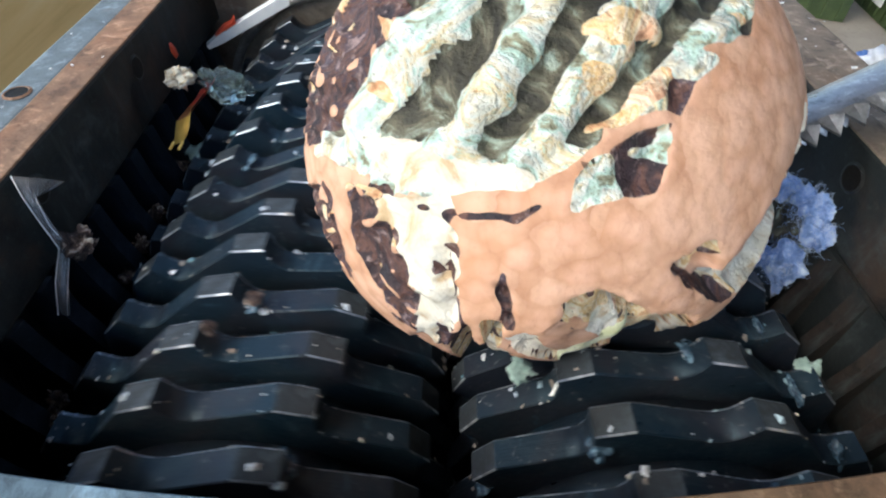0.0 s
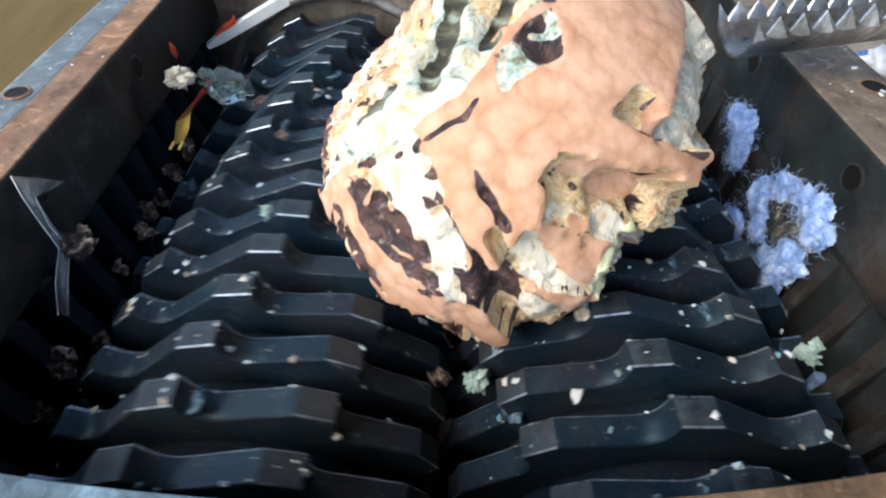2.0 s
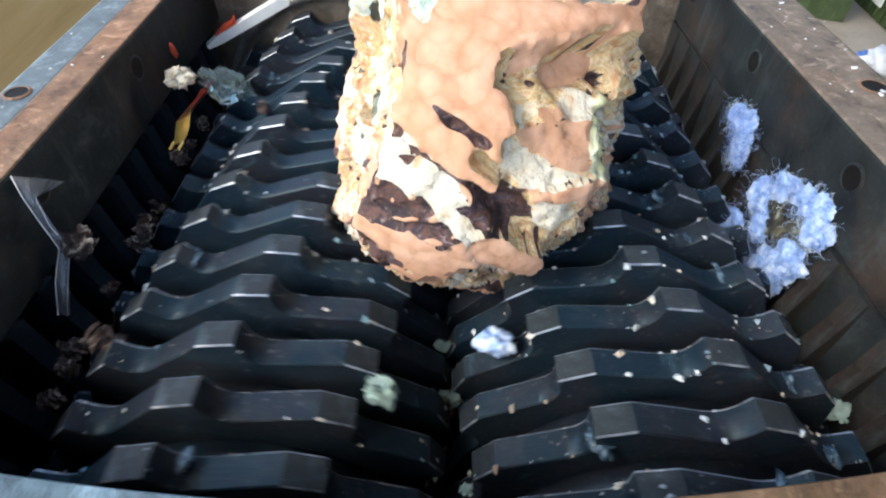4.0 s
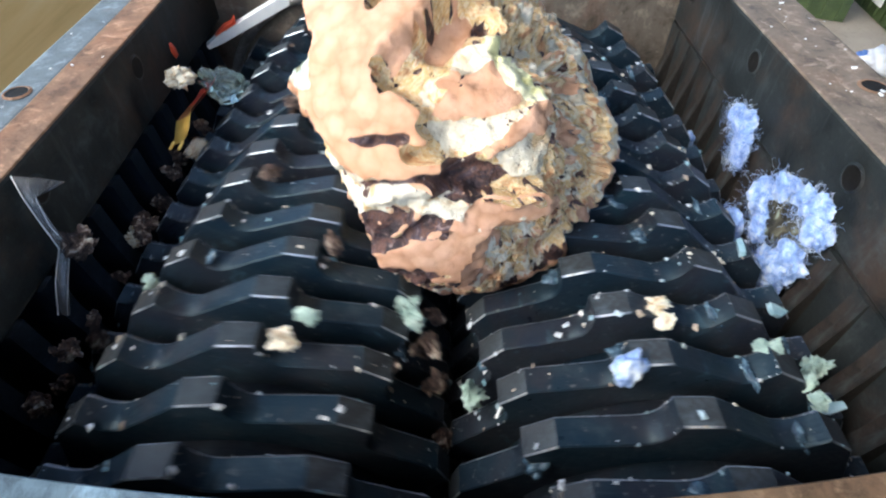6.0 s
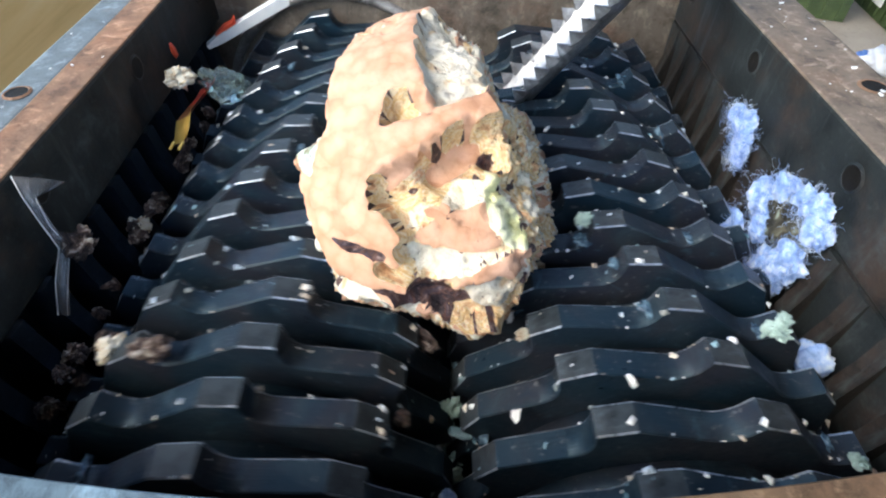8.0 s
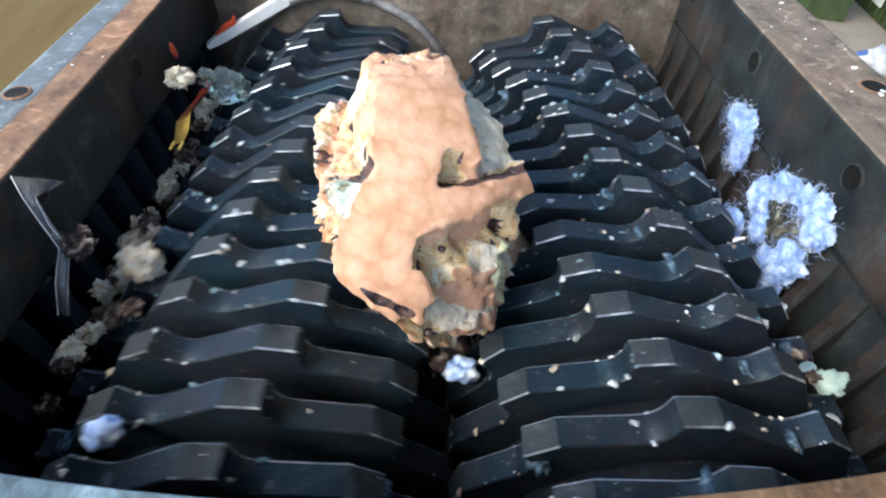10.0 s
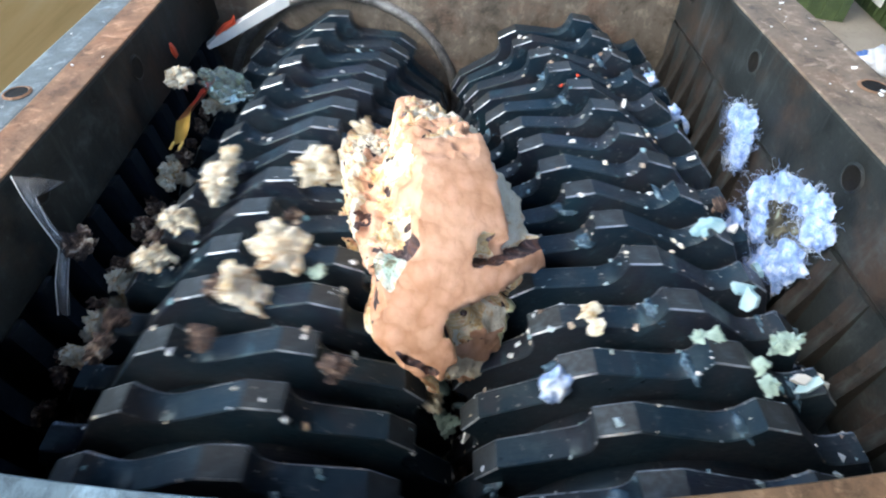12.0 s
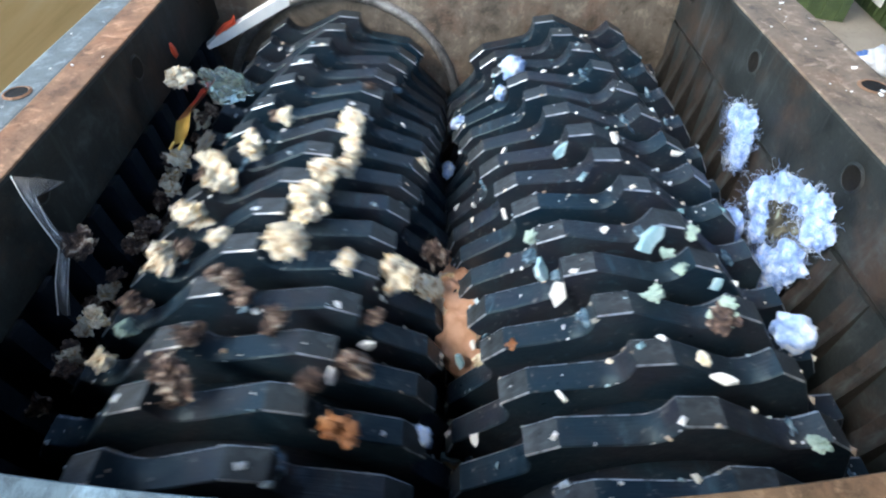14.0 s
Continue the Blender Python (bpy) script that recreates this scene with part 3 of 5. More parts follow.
# outlines that the ball still has at each stage of its wear
WORN = ((1, 1.5, ((400, -400), (1330, -400), (1320, 80), (1300, 150), (1290, 250), (1250, 330), (1190, 390), (1140, 370), (1090, 490), (1020, 540), (930, 600), (870, 610), (780, 590), (660, 490), (590, 390), (555, 300), (560, 180), (620, 60), (620, -100))),
        (2, 3.0, ((640, -400), (650, 70), (600, 170), (575, 280), (590, 380), (640, 460), (700, 510), (770, 525), (850, 530), (940, 565), (1000, 515), (1060, 495), (1100, 450), (1140, 410), (1135, 380), (1160, 300), (1215, 260), (1205, 130), (1240, 80), (1200, 50), (1200, -400))),
        (3, 5.5, ((580, -400), (595, 0), (535, 50), (560, 110), (590, 180), (600, 280), (620, 380), (625, 450), (720, 515), (830, 510), (940, 480), (1000, 400), (1060, 340), (1080, 300), (1055, 190), (1040, 100), (1000, 20), (980, -400))),
        (4, 7.0, ((640, -60), (610, 5), (545, 60), (490, 150), (472, 230), (520, 310), (560, 430), (650, 490), (690, 515), (850, 525), (960, 510), (985, 430), (1020, 390), (1030, 340), (1000, 290), (950, 190), (870, 100), (830, 60), (800, 20), (770, -60))),
        (4, 8.0, ((540, 140), (620, 70), (690, 30), (760, 15), (790, 50), (850, 90), (880, 180), (940, 210), (990, 260), (1000, 350), (1000, 390), (960, 480), (940, 510), (920, 590), (830, 600), (760, 560), (600, 525), (565, 430), (520, 340), (510, 230))),
        (5, 10.5, ((695, 130), (725, 125), (860, 155), (920, 190), (950, 240), (945, 280), (955, 350), (985, 360), (985, 440), (960, 510), (900, 540), (850, 640), (740, 640), (610, 490), (640, 420), (600, 330), (590, 220), (600, 190), (690, 190))),
        (6, 12.5, ((688, 300), (720, 300), (800, 275), (880, 250), (920, 280), (932, 310), (925, 350), (940, 400), (935, 460), (905, 530), (880, 580), (812, 638), (775, 580), (740, 540), (720, 500), (690, 440), (668, 410), (690, 360))),
        (7, 13.0, ((745, 322), (790, 318), (900, 292), (945, 305), (965, 340), (955, 400), (915, 450), (930, 500), (880, 540), (822, 605), (770, 520), (722, 440), (735, 360))))
# slabs in the torn hollow: kind, depth, outline
SLABS = ((4, 0.07, ((800, 80), (750, 112), (700, 190), (640, 250), (650, 300), (690, 312), (725, 335), (712, 362), (740, 388), (690, 392), (705, 422), (800, 415), (830, 402), (860, 560), (1150, 560), (1150, 150), (900, 30))),
         (3, 0.035, ((700, 85), (655, 40), (640, -20), (690, -110), (830, -110), (860, 20), (795, 25), (715, 78))),
         (4, 0.05, ((629, 166), (625, 100), (660, 90), (715, 76), (790, 25), (796, 42), (700, 112), (640, 160))),
         (2, 0.06, ((628, 168), (640, 160), (718, 96), (798, 44), (796, 30), (716, 84), (640, 147))),
         (0, 0.15, ((805, 92), (755, 120), (712, 185), (706, 215), (745, 225), (790, 178), (830, 120))),
         (2, 0.16, ((825, 105), (862, 122), (855, 150), (820, 138))),
         (3, 0.08, ((768, 242), (786, 192), (832, 175), (866, 212), (806, 262))),
         (0, 0.075, ((800, 264), (866, 214), (915, 300), (880, 326), (770, 345), (735, 335), (775, 285))),
         (6, 0.06, ((835, 150), (905, 175), (975, 262), (962, 305), (885, 272), (850, 210))),
         (3, 0.06, ((720, 352), (790, 345), (880, 328), (930, 302), (905, 345), (840, 398), (770, 405))),
         (0, 0.05, ((862, 380), (905, 345), (935, 302), (985, 285), (990, 335), (930, 360), (845, 412))),
         (3, 0.05, ((870, 405), (930, 362), (985, 340), (970, 430), (900, 445))),
         (2, 0.06, ((600, 447), (750, 432), (832, 415), (880, 425), (900, 440), (845, 472), (780, 462), (750, 444), (640, 452))),
         (0, 0.02, ((808, 505), (842, 482), (962, 462), (972, 492), (905, 522), (820, 524))),
         (2, 0.045, ((605, 379), (660, 368), (716, 373), (702, 389), (640, 386))))


def solid_patch(faces, outer, inner):
    """A closed piece between two skins over the same faces."""
    ids, idx = np.unique(faces, return_inverse=True)
    idx = idx.reshape(faces.shape)
    n = len(ids)
    edges = np.concatenate([idx[:, [0, 1]], idx[:, [1, 2]], idx[:, [2, 0]]])
    key = np.sort(edges, axis=1)
    _, first, count = np.unique(key, axis=0, return_index=True, return_counts=True)
    rim = edges[first[count == 1]]
    verts = np.concatenate([outer[ids], inner[ids]])
    polys = [tuple(r) for r in idx] + [tuple(r[::-1] + n) for r in idx] + [(b, a, a + n, b + n) for a, b in rim]
    return verts, polys, len(rim), np.concatenate([ids, ids])


EATEN = []


def ball():
    root = thing("torn_ball", "big round ball with rough tan rind torn open over pale foam", "ball")
    bm = bmesh.new()
    bmesh.ops.create_icosphere(bm, subdivisions=7, radius=1.0)
    bm.verts.ensure_lookup_table()
    d = np.array([v.co.normalized()[:] for v in bm.verts])
    fa = np.array([[v.index for v in f.verts] for f in bm.faces])
    bm.free()

    def fbm(s, off=0.0):
        return np.array([noise.noise(Vector(q) * s + Vector((off, off * 0.7, 3.1))) for q in d])
    v1, v2, v3, v4 = fbm(3.2), fbm(9.0, 4.0), fbm(24.0, 9.0), fbm(60.0, 17.0)
    w1, w2, w3, w4 = fbm(6, 30.0), fbm(5, 41.0), fbm(17, 63.0), fbm(15, 77.0)
    j3, j4 = fbm(26, 5.0), fbm(26, 15.0)

    def on_faces(a):
        return a[fa].mean(axis=1)
    n1, n2, n3, n4, m1, m2, m3, m4, k3, k4 = (on_faces(a) for a in (v1, v2, v3, v4, w1, w2, w3, w4, j3, j4))
    fd = on_faces(d)
    fd /= np.linalg.norm(fd, axis=1)[:, None]
    kind = np.zeros(len(fa), int)         # 0 rind, 1 foam, 2 dark, 3 cream, 4 torn, 5 groove, 6 lime foam
    deep = np.zeros(len(fa))

    chart, eye = sight(0.0)
    x0, y0 = chart(fd)
    facing = fd @ eye - 1
    seen = facing > -0.25
    x0, y0 = x0 + 9 * m2 + 10 * k3 + 9 * n4, y0 + 9 * m1 + 10 * k4 - 9 * n4
    cx, cy = (x0 - 978) / 432, (212 - y0) / 432

    def area(k, *poly):
        kind[in_polygon(x0, y0, poly) & seen] = k
    area(2, (540, 330), (575, 320), (640, 560), (560, 470))
    area(2, (612, 320), (690, 330), (735, 470), (770, 600), (700, 560), (630, 440))
    area(3, (655, 360), (735, 345), (800, 350), (812, 480), (818, 570), (770, 610), (735, 600), (742, 520), (700, 430))
    area(2, (770, 570), (830, 590), (900, 640), (830, 660), (770, 640))
    area(1, (600, 80), (540, 190), (560, 270), (640, 300), (690, 345), (800, 350), (940, 330), (1020, 290), (1080, 220), (1180, 190), (1250, 90), (1330, 60), (1340, -260), (640, -260))
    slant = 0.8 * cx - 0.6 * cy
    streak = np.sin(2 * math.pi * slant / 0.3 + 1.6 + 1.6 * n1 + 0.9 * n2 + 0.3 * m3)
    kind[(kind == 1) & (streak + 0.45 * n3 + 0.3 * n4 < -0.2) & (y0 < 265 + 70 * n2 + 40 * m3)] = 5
    kind[(kind == 1) & (m4 + 0.4 * n3 > 0.52)] = 4
    area(2, (655, -60), (720, 0), (650, 130), (630, 190), (560, 250), (520, 260), (520, 120), (580, -20))
    area(3, (640, 250), (700, 245), (800, 285), (900, 290), (960, 312), (930, 335), (800, 345), (700, 335))
    kind[in_polygon(x0, y0, ((1040, 20), (1190, 20), (1195, 150), (1100, 230), (1030, 240))) & seen & (n2 > -0.1)] = 4
    area(2, (1008, 388), (1160, 335), (1190, 215), (1150, 225), (1075, 265), (1012, 320))
    area(2, (1200, 90), (1285, 110), (1230, 150), (1205, 210), (1180, 190))
    area(2, (810, 372), (900, 385), (960, 352), (955, 372), (905, 398), (812, 390))
    area(2, (768, 380), (802, 372), (806, 392), (780, 398))
    area(2, (772, 440), (808, 432), (808, 462), (786, 458))
    fleck = (kind == 2) & (x0 < 790)
    kind[fleck & (m3 + 0.4 * n3 > 0.36)] = 0
    kind[fleck & (m4 + 0.4 * n3 > 0.42)] = 4
    kind[(kind == 2) & (x0 > 1000) & (m1 + 0.4 * n3 > 0.22)] = 1
    kind[(kind == 3) & (m4 + 0.5 * n3 > 0.55)] = 2
    # the back: layers in bands
    band = np.sin(9 * fd[:, 0] + 5 * n1 + 2 * n2)
    back = facing < -0.25
    kind[back & (band > 0.7)] = 3
    kind[back & (band < -0.7)] = 2
    # the torn hollow
    chart, eye = sight(7.0)
    x7, y7 = chart(fd, 0.97)
    x7, y7 = x7 + 5 * n2 + 7 * k3 + 6 * n4, y7 + 5 * m3 + 7 * k4 - 6 * n4
    near7 = fd @ eye > 0.9
    for k, dep, poly in SLABS:
        hit = in_polygon(x7, y7, poly) & near7
        kind[hit] = k
        deep[hit] = dep
    hollow = deep > 0.03
    loose = hollow & (kind == 4)
    kind[loose & (m1 + 0.5 * n3 > 0.34)] = 3
    kind[loose & (m4 + 0.5 * n3 < -0.42)] = 2
    kind[loose & (m2 + 0.3 * n3 < -0.33)] = 0
    kind[hollow & (kind != 0) & (np.abs(m4 + 0.3 * k3) < 0.018)] = 2
    kind[hollow & (kind == 0) & (np.abs(m3 + 0.3 * k4) < 0.012)] = 2

    # the skin of each stage
    share = np.ones(len(d))
    skins = [share.copy()]
    for stage in range(1, 8):
        for st, t, poly in WORN:
            if st != stage:
                continue
            chart, eye = sight(t)
            left = np.arange(len(d))
            jx, jy = 6 * v2 + 9 * j3 + 5 * v4, 6 * w3 + 9 * j4 - 5 * v4
            while len(left):
                px, py = chart(d[left], share[left])
                out = ~in_polygon(px + jx[left], py + jy[left], poly)
                left = left[out & (share[left] > 0.4)]
                share[left] -= 0.012
        skins.append(share.copy())
    tri = np.concatenate([fa[:, [0, 1]], fa[:, [1, 2]], fa[:, [2, 0]]])
    near_n = np.bincount(tri[:, 0], minlength=len(d))

    def smooth(a, times, keep=0.4):
        for _ in range(times):
            a = keep * a + (1 - keep) * np.bincount(tri[:, 0], weights=a[tri[:, 1]], minlength=len(d)) / near_n
        return a

    def to_verts(a):
        total, count = np.zeros(len(d)), np.zeros(len(d))
        for c in range(3):
            total += np.bincount(fa[:, c], weights=a, minlength=len(d))
            count += np.bincount(fa[:, c], minlength=len(d))
        skin_t, skin_n = np.zeros(len(d)), np.zeros(len(d))
        for c in range(3):
            skin_t += np.bincount(fa[:, c], weights=a * (kind == 0), minlength=len(d))
            skin_n += np.bincount(fa[:, c], weights=1.0 * (kind == 0), minlength=len(d))
        return np.where(skin_n > 0, skin_t / np.maximum(skin_n, 1), total / count)
    rise = np.select([kind == k for k in range(7)],
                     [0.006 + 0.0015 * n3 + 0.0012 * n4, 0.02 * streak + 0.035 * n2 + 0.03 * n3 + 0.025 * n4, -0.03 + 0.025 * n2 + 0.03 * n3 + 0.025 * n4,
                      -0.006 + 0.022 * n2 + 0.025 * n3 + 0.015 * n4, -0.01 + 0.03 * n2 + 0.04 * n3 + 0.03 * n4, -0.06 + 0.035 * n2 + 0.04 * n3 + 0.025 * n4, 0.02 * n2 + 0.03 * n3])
    rise = rise - np.where(hollow, 1.45 * deep + 0.02 * np.abs(m1) + 0.03 * np.abs(k3) * (kind != 0) + 0.05 * np.abs(n4) * (kind != 0) + 0.05 * np.abs(n3) * (kind != 0), deep)
    relief = to_verts(rise)
    skin = np.bincount(fa.ravel(), weights=np.repeat(1.0 * (kind == 0), 3), minlength=len(d)) > 0
    relief = np.where(skin, 0.75 * relief + 0.25 * smooth(relief, 1), smooth(relief, 3)) + 0.006 * v1 + 0.0015 * v4
    torn = 0.05 * np.abs(v2) + 0.03 * v3 + 0.025 * w3 + 0.015 * v4
    skins = [smooth(a, 2) for a in skins]
    radii = []
    for a in skins:
        worn = np.clip((1 - a) / 0.05, 0, 1)
        r = np.maximum(a + relief * (1 - 0.5 * worn) - worn * torn, 0.3)
        if radii:
            r = np.where(skins[len(radii) - 1] - a < 0.006, radii[-1], np.minimum(r, radii[-1]))
        radii.append(r)
    # even out the saw-toothed borders between kinds
    pairs = np.sort(tri, axis=1)
    order = np.lexsort((pairs[:, 1], pairs[:, 0]))
    pr, ow = pairs[order], np.tile(np.arange(len(fa)), 3)[order]
    first_f, second_f, edge_ends = ow[0::2], ow[1::2], pr[0::2]
    border = edge_ends[kind[first_f] != kind[second_f]]
    lie = d.copy()
    for _ in range(2):
        acc, num = np.zeros_like(lie), np.zeros(len(d))
        for a, b in ((0, 1), (1, 0)):
            for c in range(3):
                acc[:, c] += np.bincount(border[:, a], weights=lie[border[:, b], c], minlength=len(d))
            num += np.bincount(border[:, a], minlength=len(d))
        on = num == 2
        lie[on] = 0.5 * lie[on] + 0.5 * acc[on] / num[on][:, None]
    lie /= np.linalg.norm(lie, axis=1)[:, None]
    shells = [lie * (r * BALL_R)[:, None] for r in radii]
    # edges along which a stage parts from the next stay sharp
    member = sum((1 << k) * (radii[k] != radii[k + 1])[fa].any(axis=1).astype(int) for k in range(7))
    step_f = np.abs(on_faces(relief)[first_f] - on_faces(relief)[second_f]) > 0.012
    cut = edge_ends[(member[first_f] != member[second_f]) | (step_f & (kind[first_f] != kind[second_f]))]
    cut_keys = np.sort(cut[:, 0].astype(np.int64) * len(d) + cut[:, 1])

    def sharpen(me, ids):
        ends = np.empty(len(me.edges) * 2, np.int32)
        me.edges.foreach_get("vertices", ends)
        ends = np.sort(ids[ends.reshape(-1, 2)], axis=1).astype(np.int64)
        mark = np.isin(ends[:, 0] * len(d) + ends[:, 1], cut_keys)
        at = me.attributes.new("sharp_edge", "BOOLEAN", "EDGE")
        at.data.foreach_set("value", mark)
    # kinds laid bare where a stage has worn the skin away
    strata = 3.4 * (fd @ np.array((-0.55, 0.35, 0.75))) + 1.1 * n1 + 0.8 * m2 + 0.3 * n2
    level = np.floor(strata * 2.2).astype(int) % 5
    inside = np.array((4, 0, 3, 4, 3))[level]
    inside = np.where((m4 + 0.4 * n3 > 0.45), 2, inside)

    def kinds_at(a):
        gone = 1 - on_faces(a)
        return np.where((gone > 0.035) & ~(hollow & (gone < 0.12)), inside, kind)
    def largest(picked):
        """The biggest joined patch among some faces."""
        mark = np.full(len(d), len(fa))
        tag = np.arange(len(picked))
        for _ in range(400):
            mark[:] = len(fa)
            for c in range(3):
                np.minimum.at(mark, fa[picked, c], tag)
            lower = mark[fa[picked]].min(axis=1)
            if np.array_equal(lower, tag):
                break
            tag = tag[lower] if np.all(tag[lower] <= lower) else lower
        kinds_n = np.bincount(tag, minlength=1) if len(tag) else np.zeros(1)
        return picked[tag == np.argmax(kinds_n)]
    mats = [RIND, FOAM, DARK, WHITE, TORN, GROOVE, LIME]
    # chunks that the rotors take, stage by stage
    rng = np.random.default_rng(11)
    spans = ((0.45, 1.2), (1.6, 2.7), (3.2, 5.2), (5.8, 6.9), (8.3, 9.6), (12.05, 12.45), (12.55, 13.0))
    for k in range(7):
        sel = np.nonzero((radii[k] != radii[k + 1])[fa].any(axis=1))[0]
        if not len(sel):
            continue
        look_k = kinds_at(skins[k])
        cents = fd[rng.choice(sel, 9, replace=False)]
        for _ in range(8):
            owner = np.argmax(fd[sel] @ cents.T, axis=1)
            cents = np.array([fd[sel][owner == c].mean(axis=0) if np.any(owner == c) else cents[c] for c in range(9)])
            cents /= np.linalg.norm(cents, axis=1)[:, None]
        inner = lie * (np.maximum(np.minimum(radii[k] - 0.05, radii[k + 1] - 0.03), 0.25) * BALL_R)[:, None]
        for c in range(9):
            mine = largest(sel[owner == c])
            if len(mine) < 40:
                continue
            verts, polys, rim, ids = solid_patch(fa[mine], shells[k], inner)
            me = bpy.data.meshes.new("torn_chunk")
            me.from_pydata([tuple(p) for p in verts], [], polys)
            for m in mats:
                me.materials.append(m)
            look_c = look_k[mine]
            me.polygons.foreach_set("material_index", np.concatenate([look_c, np.full(len(mine) + rim, 4)]).astype(np.int32))
            me.polygons.foreach_set("use_smooth", [True] * len(mine) + [False] * (len(mine) + rim))
            sharpen(me, ids)
            ob = new("torn_chunk", me)
            ob.parent = root
            tagged(ob, "chunk of tan rind over pale foam" if np.mean(look_c == 0) > 0.5 else "ragged chunk of pale and dark foam")
            EATEN.append((ob, spans[k], Vector(cents[c]) * (-0.72 * BALL_R)))
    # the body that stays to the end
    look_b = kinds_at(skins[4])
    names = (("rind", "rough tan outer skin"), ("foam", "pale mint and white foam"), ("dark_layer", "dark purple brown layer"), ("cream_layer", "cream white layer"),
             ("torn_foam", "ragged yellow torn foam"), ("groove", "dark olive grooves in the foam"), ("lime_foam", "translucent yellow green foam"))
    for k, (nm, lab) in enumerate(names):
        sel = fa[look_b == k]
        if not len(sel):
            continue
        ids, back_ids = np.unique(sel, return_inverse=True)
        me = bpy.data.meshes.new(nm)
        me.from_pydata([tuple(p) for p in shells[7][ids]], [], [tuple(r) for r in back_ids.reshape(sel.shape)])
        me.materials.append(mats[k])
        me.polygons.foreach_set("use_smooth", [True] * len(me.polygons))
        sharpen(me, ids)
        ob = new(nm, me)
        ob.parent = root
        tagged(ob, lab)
    return root


surroundings()
crate(1.5, 2.39, GROUND, 0.2, 0.14, 0.18, -23.7, "dark green ribbed plastic crate with lid on the floor")
crate(1.97, 2.2, GROUND, 0.2, 0.2, 0.22, -96, "green ribbed plastic crate with a white tag", True)
housing()
rotor_l = rotor(-1)
rotor_r = rotor(1)
ball_ob = ball()

# ---------------------------------------------------------------- scraps that lie still
def wool_tuft(name, spots, label, hairs, seed):
    root = thing(name, label, "wool", "wool on the wall")
    rng = random.Random(seed)
    for i, (p, size) in enumerate(spots):
        ob = part("tuft", lump_mesh(size * 0.9, seed + i, 0.5, (0.6, 1.1, 1.1), 5, 1.5), WOOL, root, smooth=True)
        ob.location = p
    cu = bpy.data.curves.new("fibre_fuzz", "CURVE")
    cu.dimensions, cu.bevel_depth, cu.bevel_resolution = "3D", 0.00009, 0
    for i in range(hairs):
        p, size = rng.choice(spots)
        q = Vector(p) + Vector((rng.uniform(-0.4, 0.1), rng.uniform(-1, 1), rng.uniform(-1, 1))) * size
        way = Vector((rng.uniform(-1, 0.1), rng.uniform(-1, 1), rng.uniform(-1, 1))).normalized()
        pts = [q]
        for k in range(8):
            way = (way + Vector((rng.uniform(-1.2, 1.2), rng.uniform(-1.2, 1.2), rng.uniform(-1.2, 1.2)))).normalized()
            pts.append(pts[-1] + way * rng.uniform(0.0008, 0.0024))
        sp = cu.splines.new("POLY")
        sp.points.add(len(pts) - 1)
        for a, b in zip(sp.points, pts):
            a.co = (*b, 1)
    cu.materials.append(WOOL)
    f = new("fibre_fuzz", cu)
    f.parent = root
    tagged(f, kind="stuff")
    return root


def strip_mesh(left, right, thick=0.0004):
    bm = bmesh.new()
    rows = []
    for a, b in zip(left, right):
        a, b = Vector(a), Vector(b)
        mid = (a + b) / 2 + Vector((0.004, 0, 0))
        rows.append([bm.verts.new(p) for p in (a, (a + mid) / 2, mid, (b + mid) / 2, b)])
    for r0, r1 in zip(rows, rows[1:]):
        for k in range(4):
            bm.faces.new((r0[k], r0[k + 1], r1[k + 1], r1[k]))
    bmesh.ops.solidify(bm, geom=bm.faces[:], thickness=thick)
    return bm


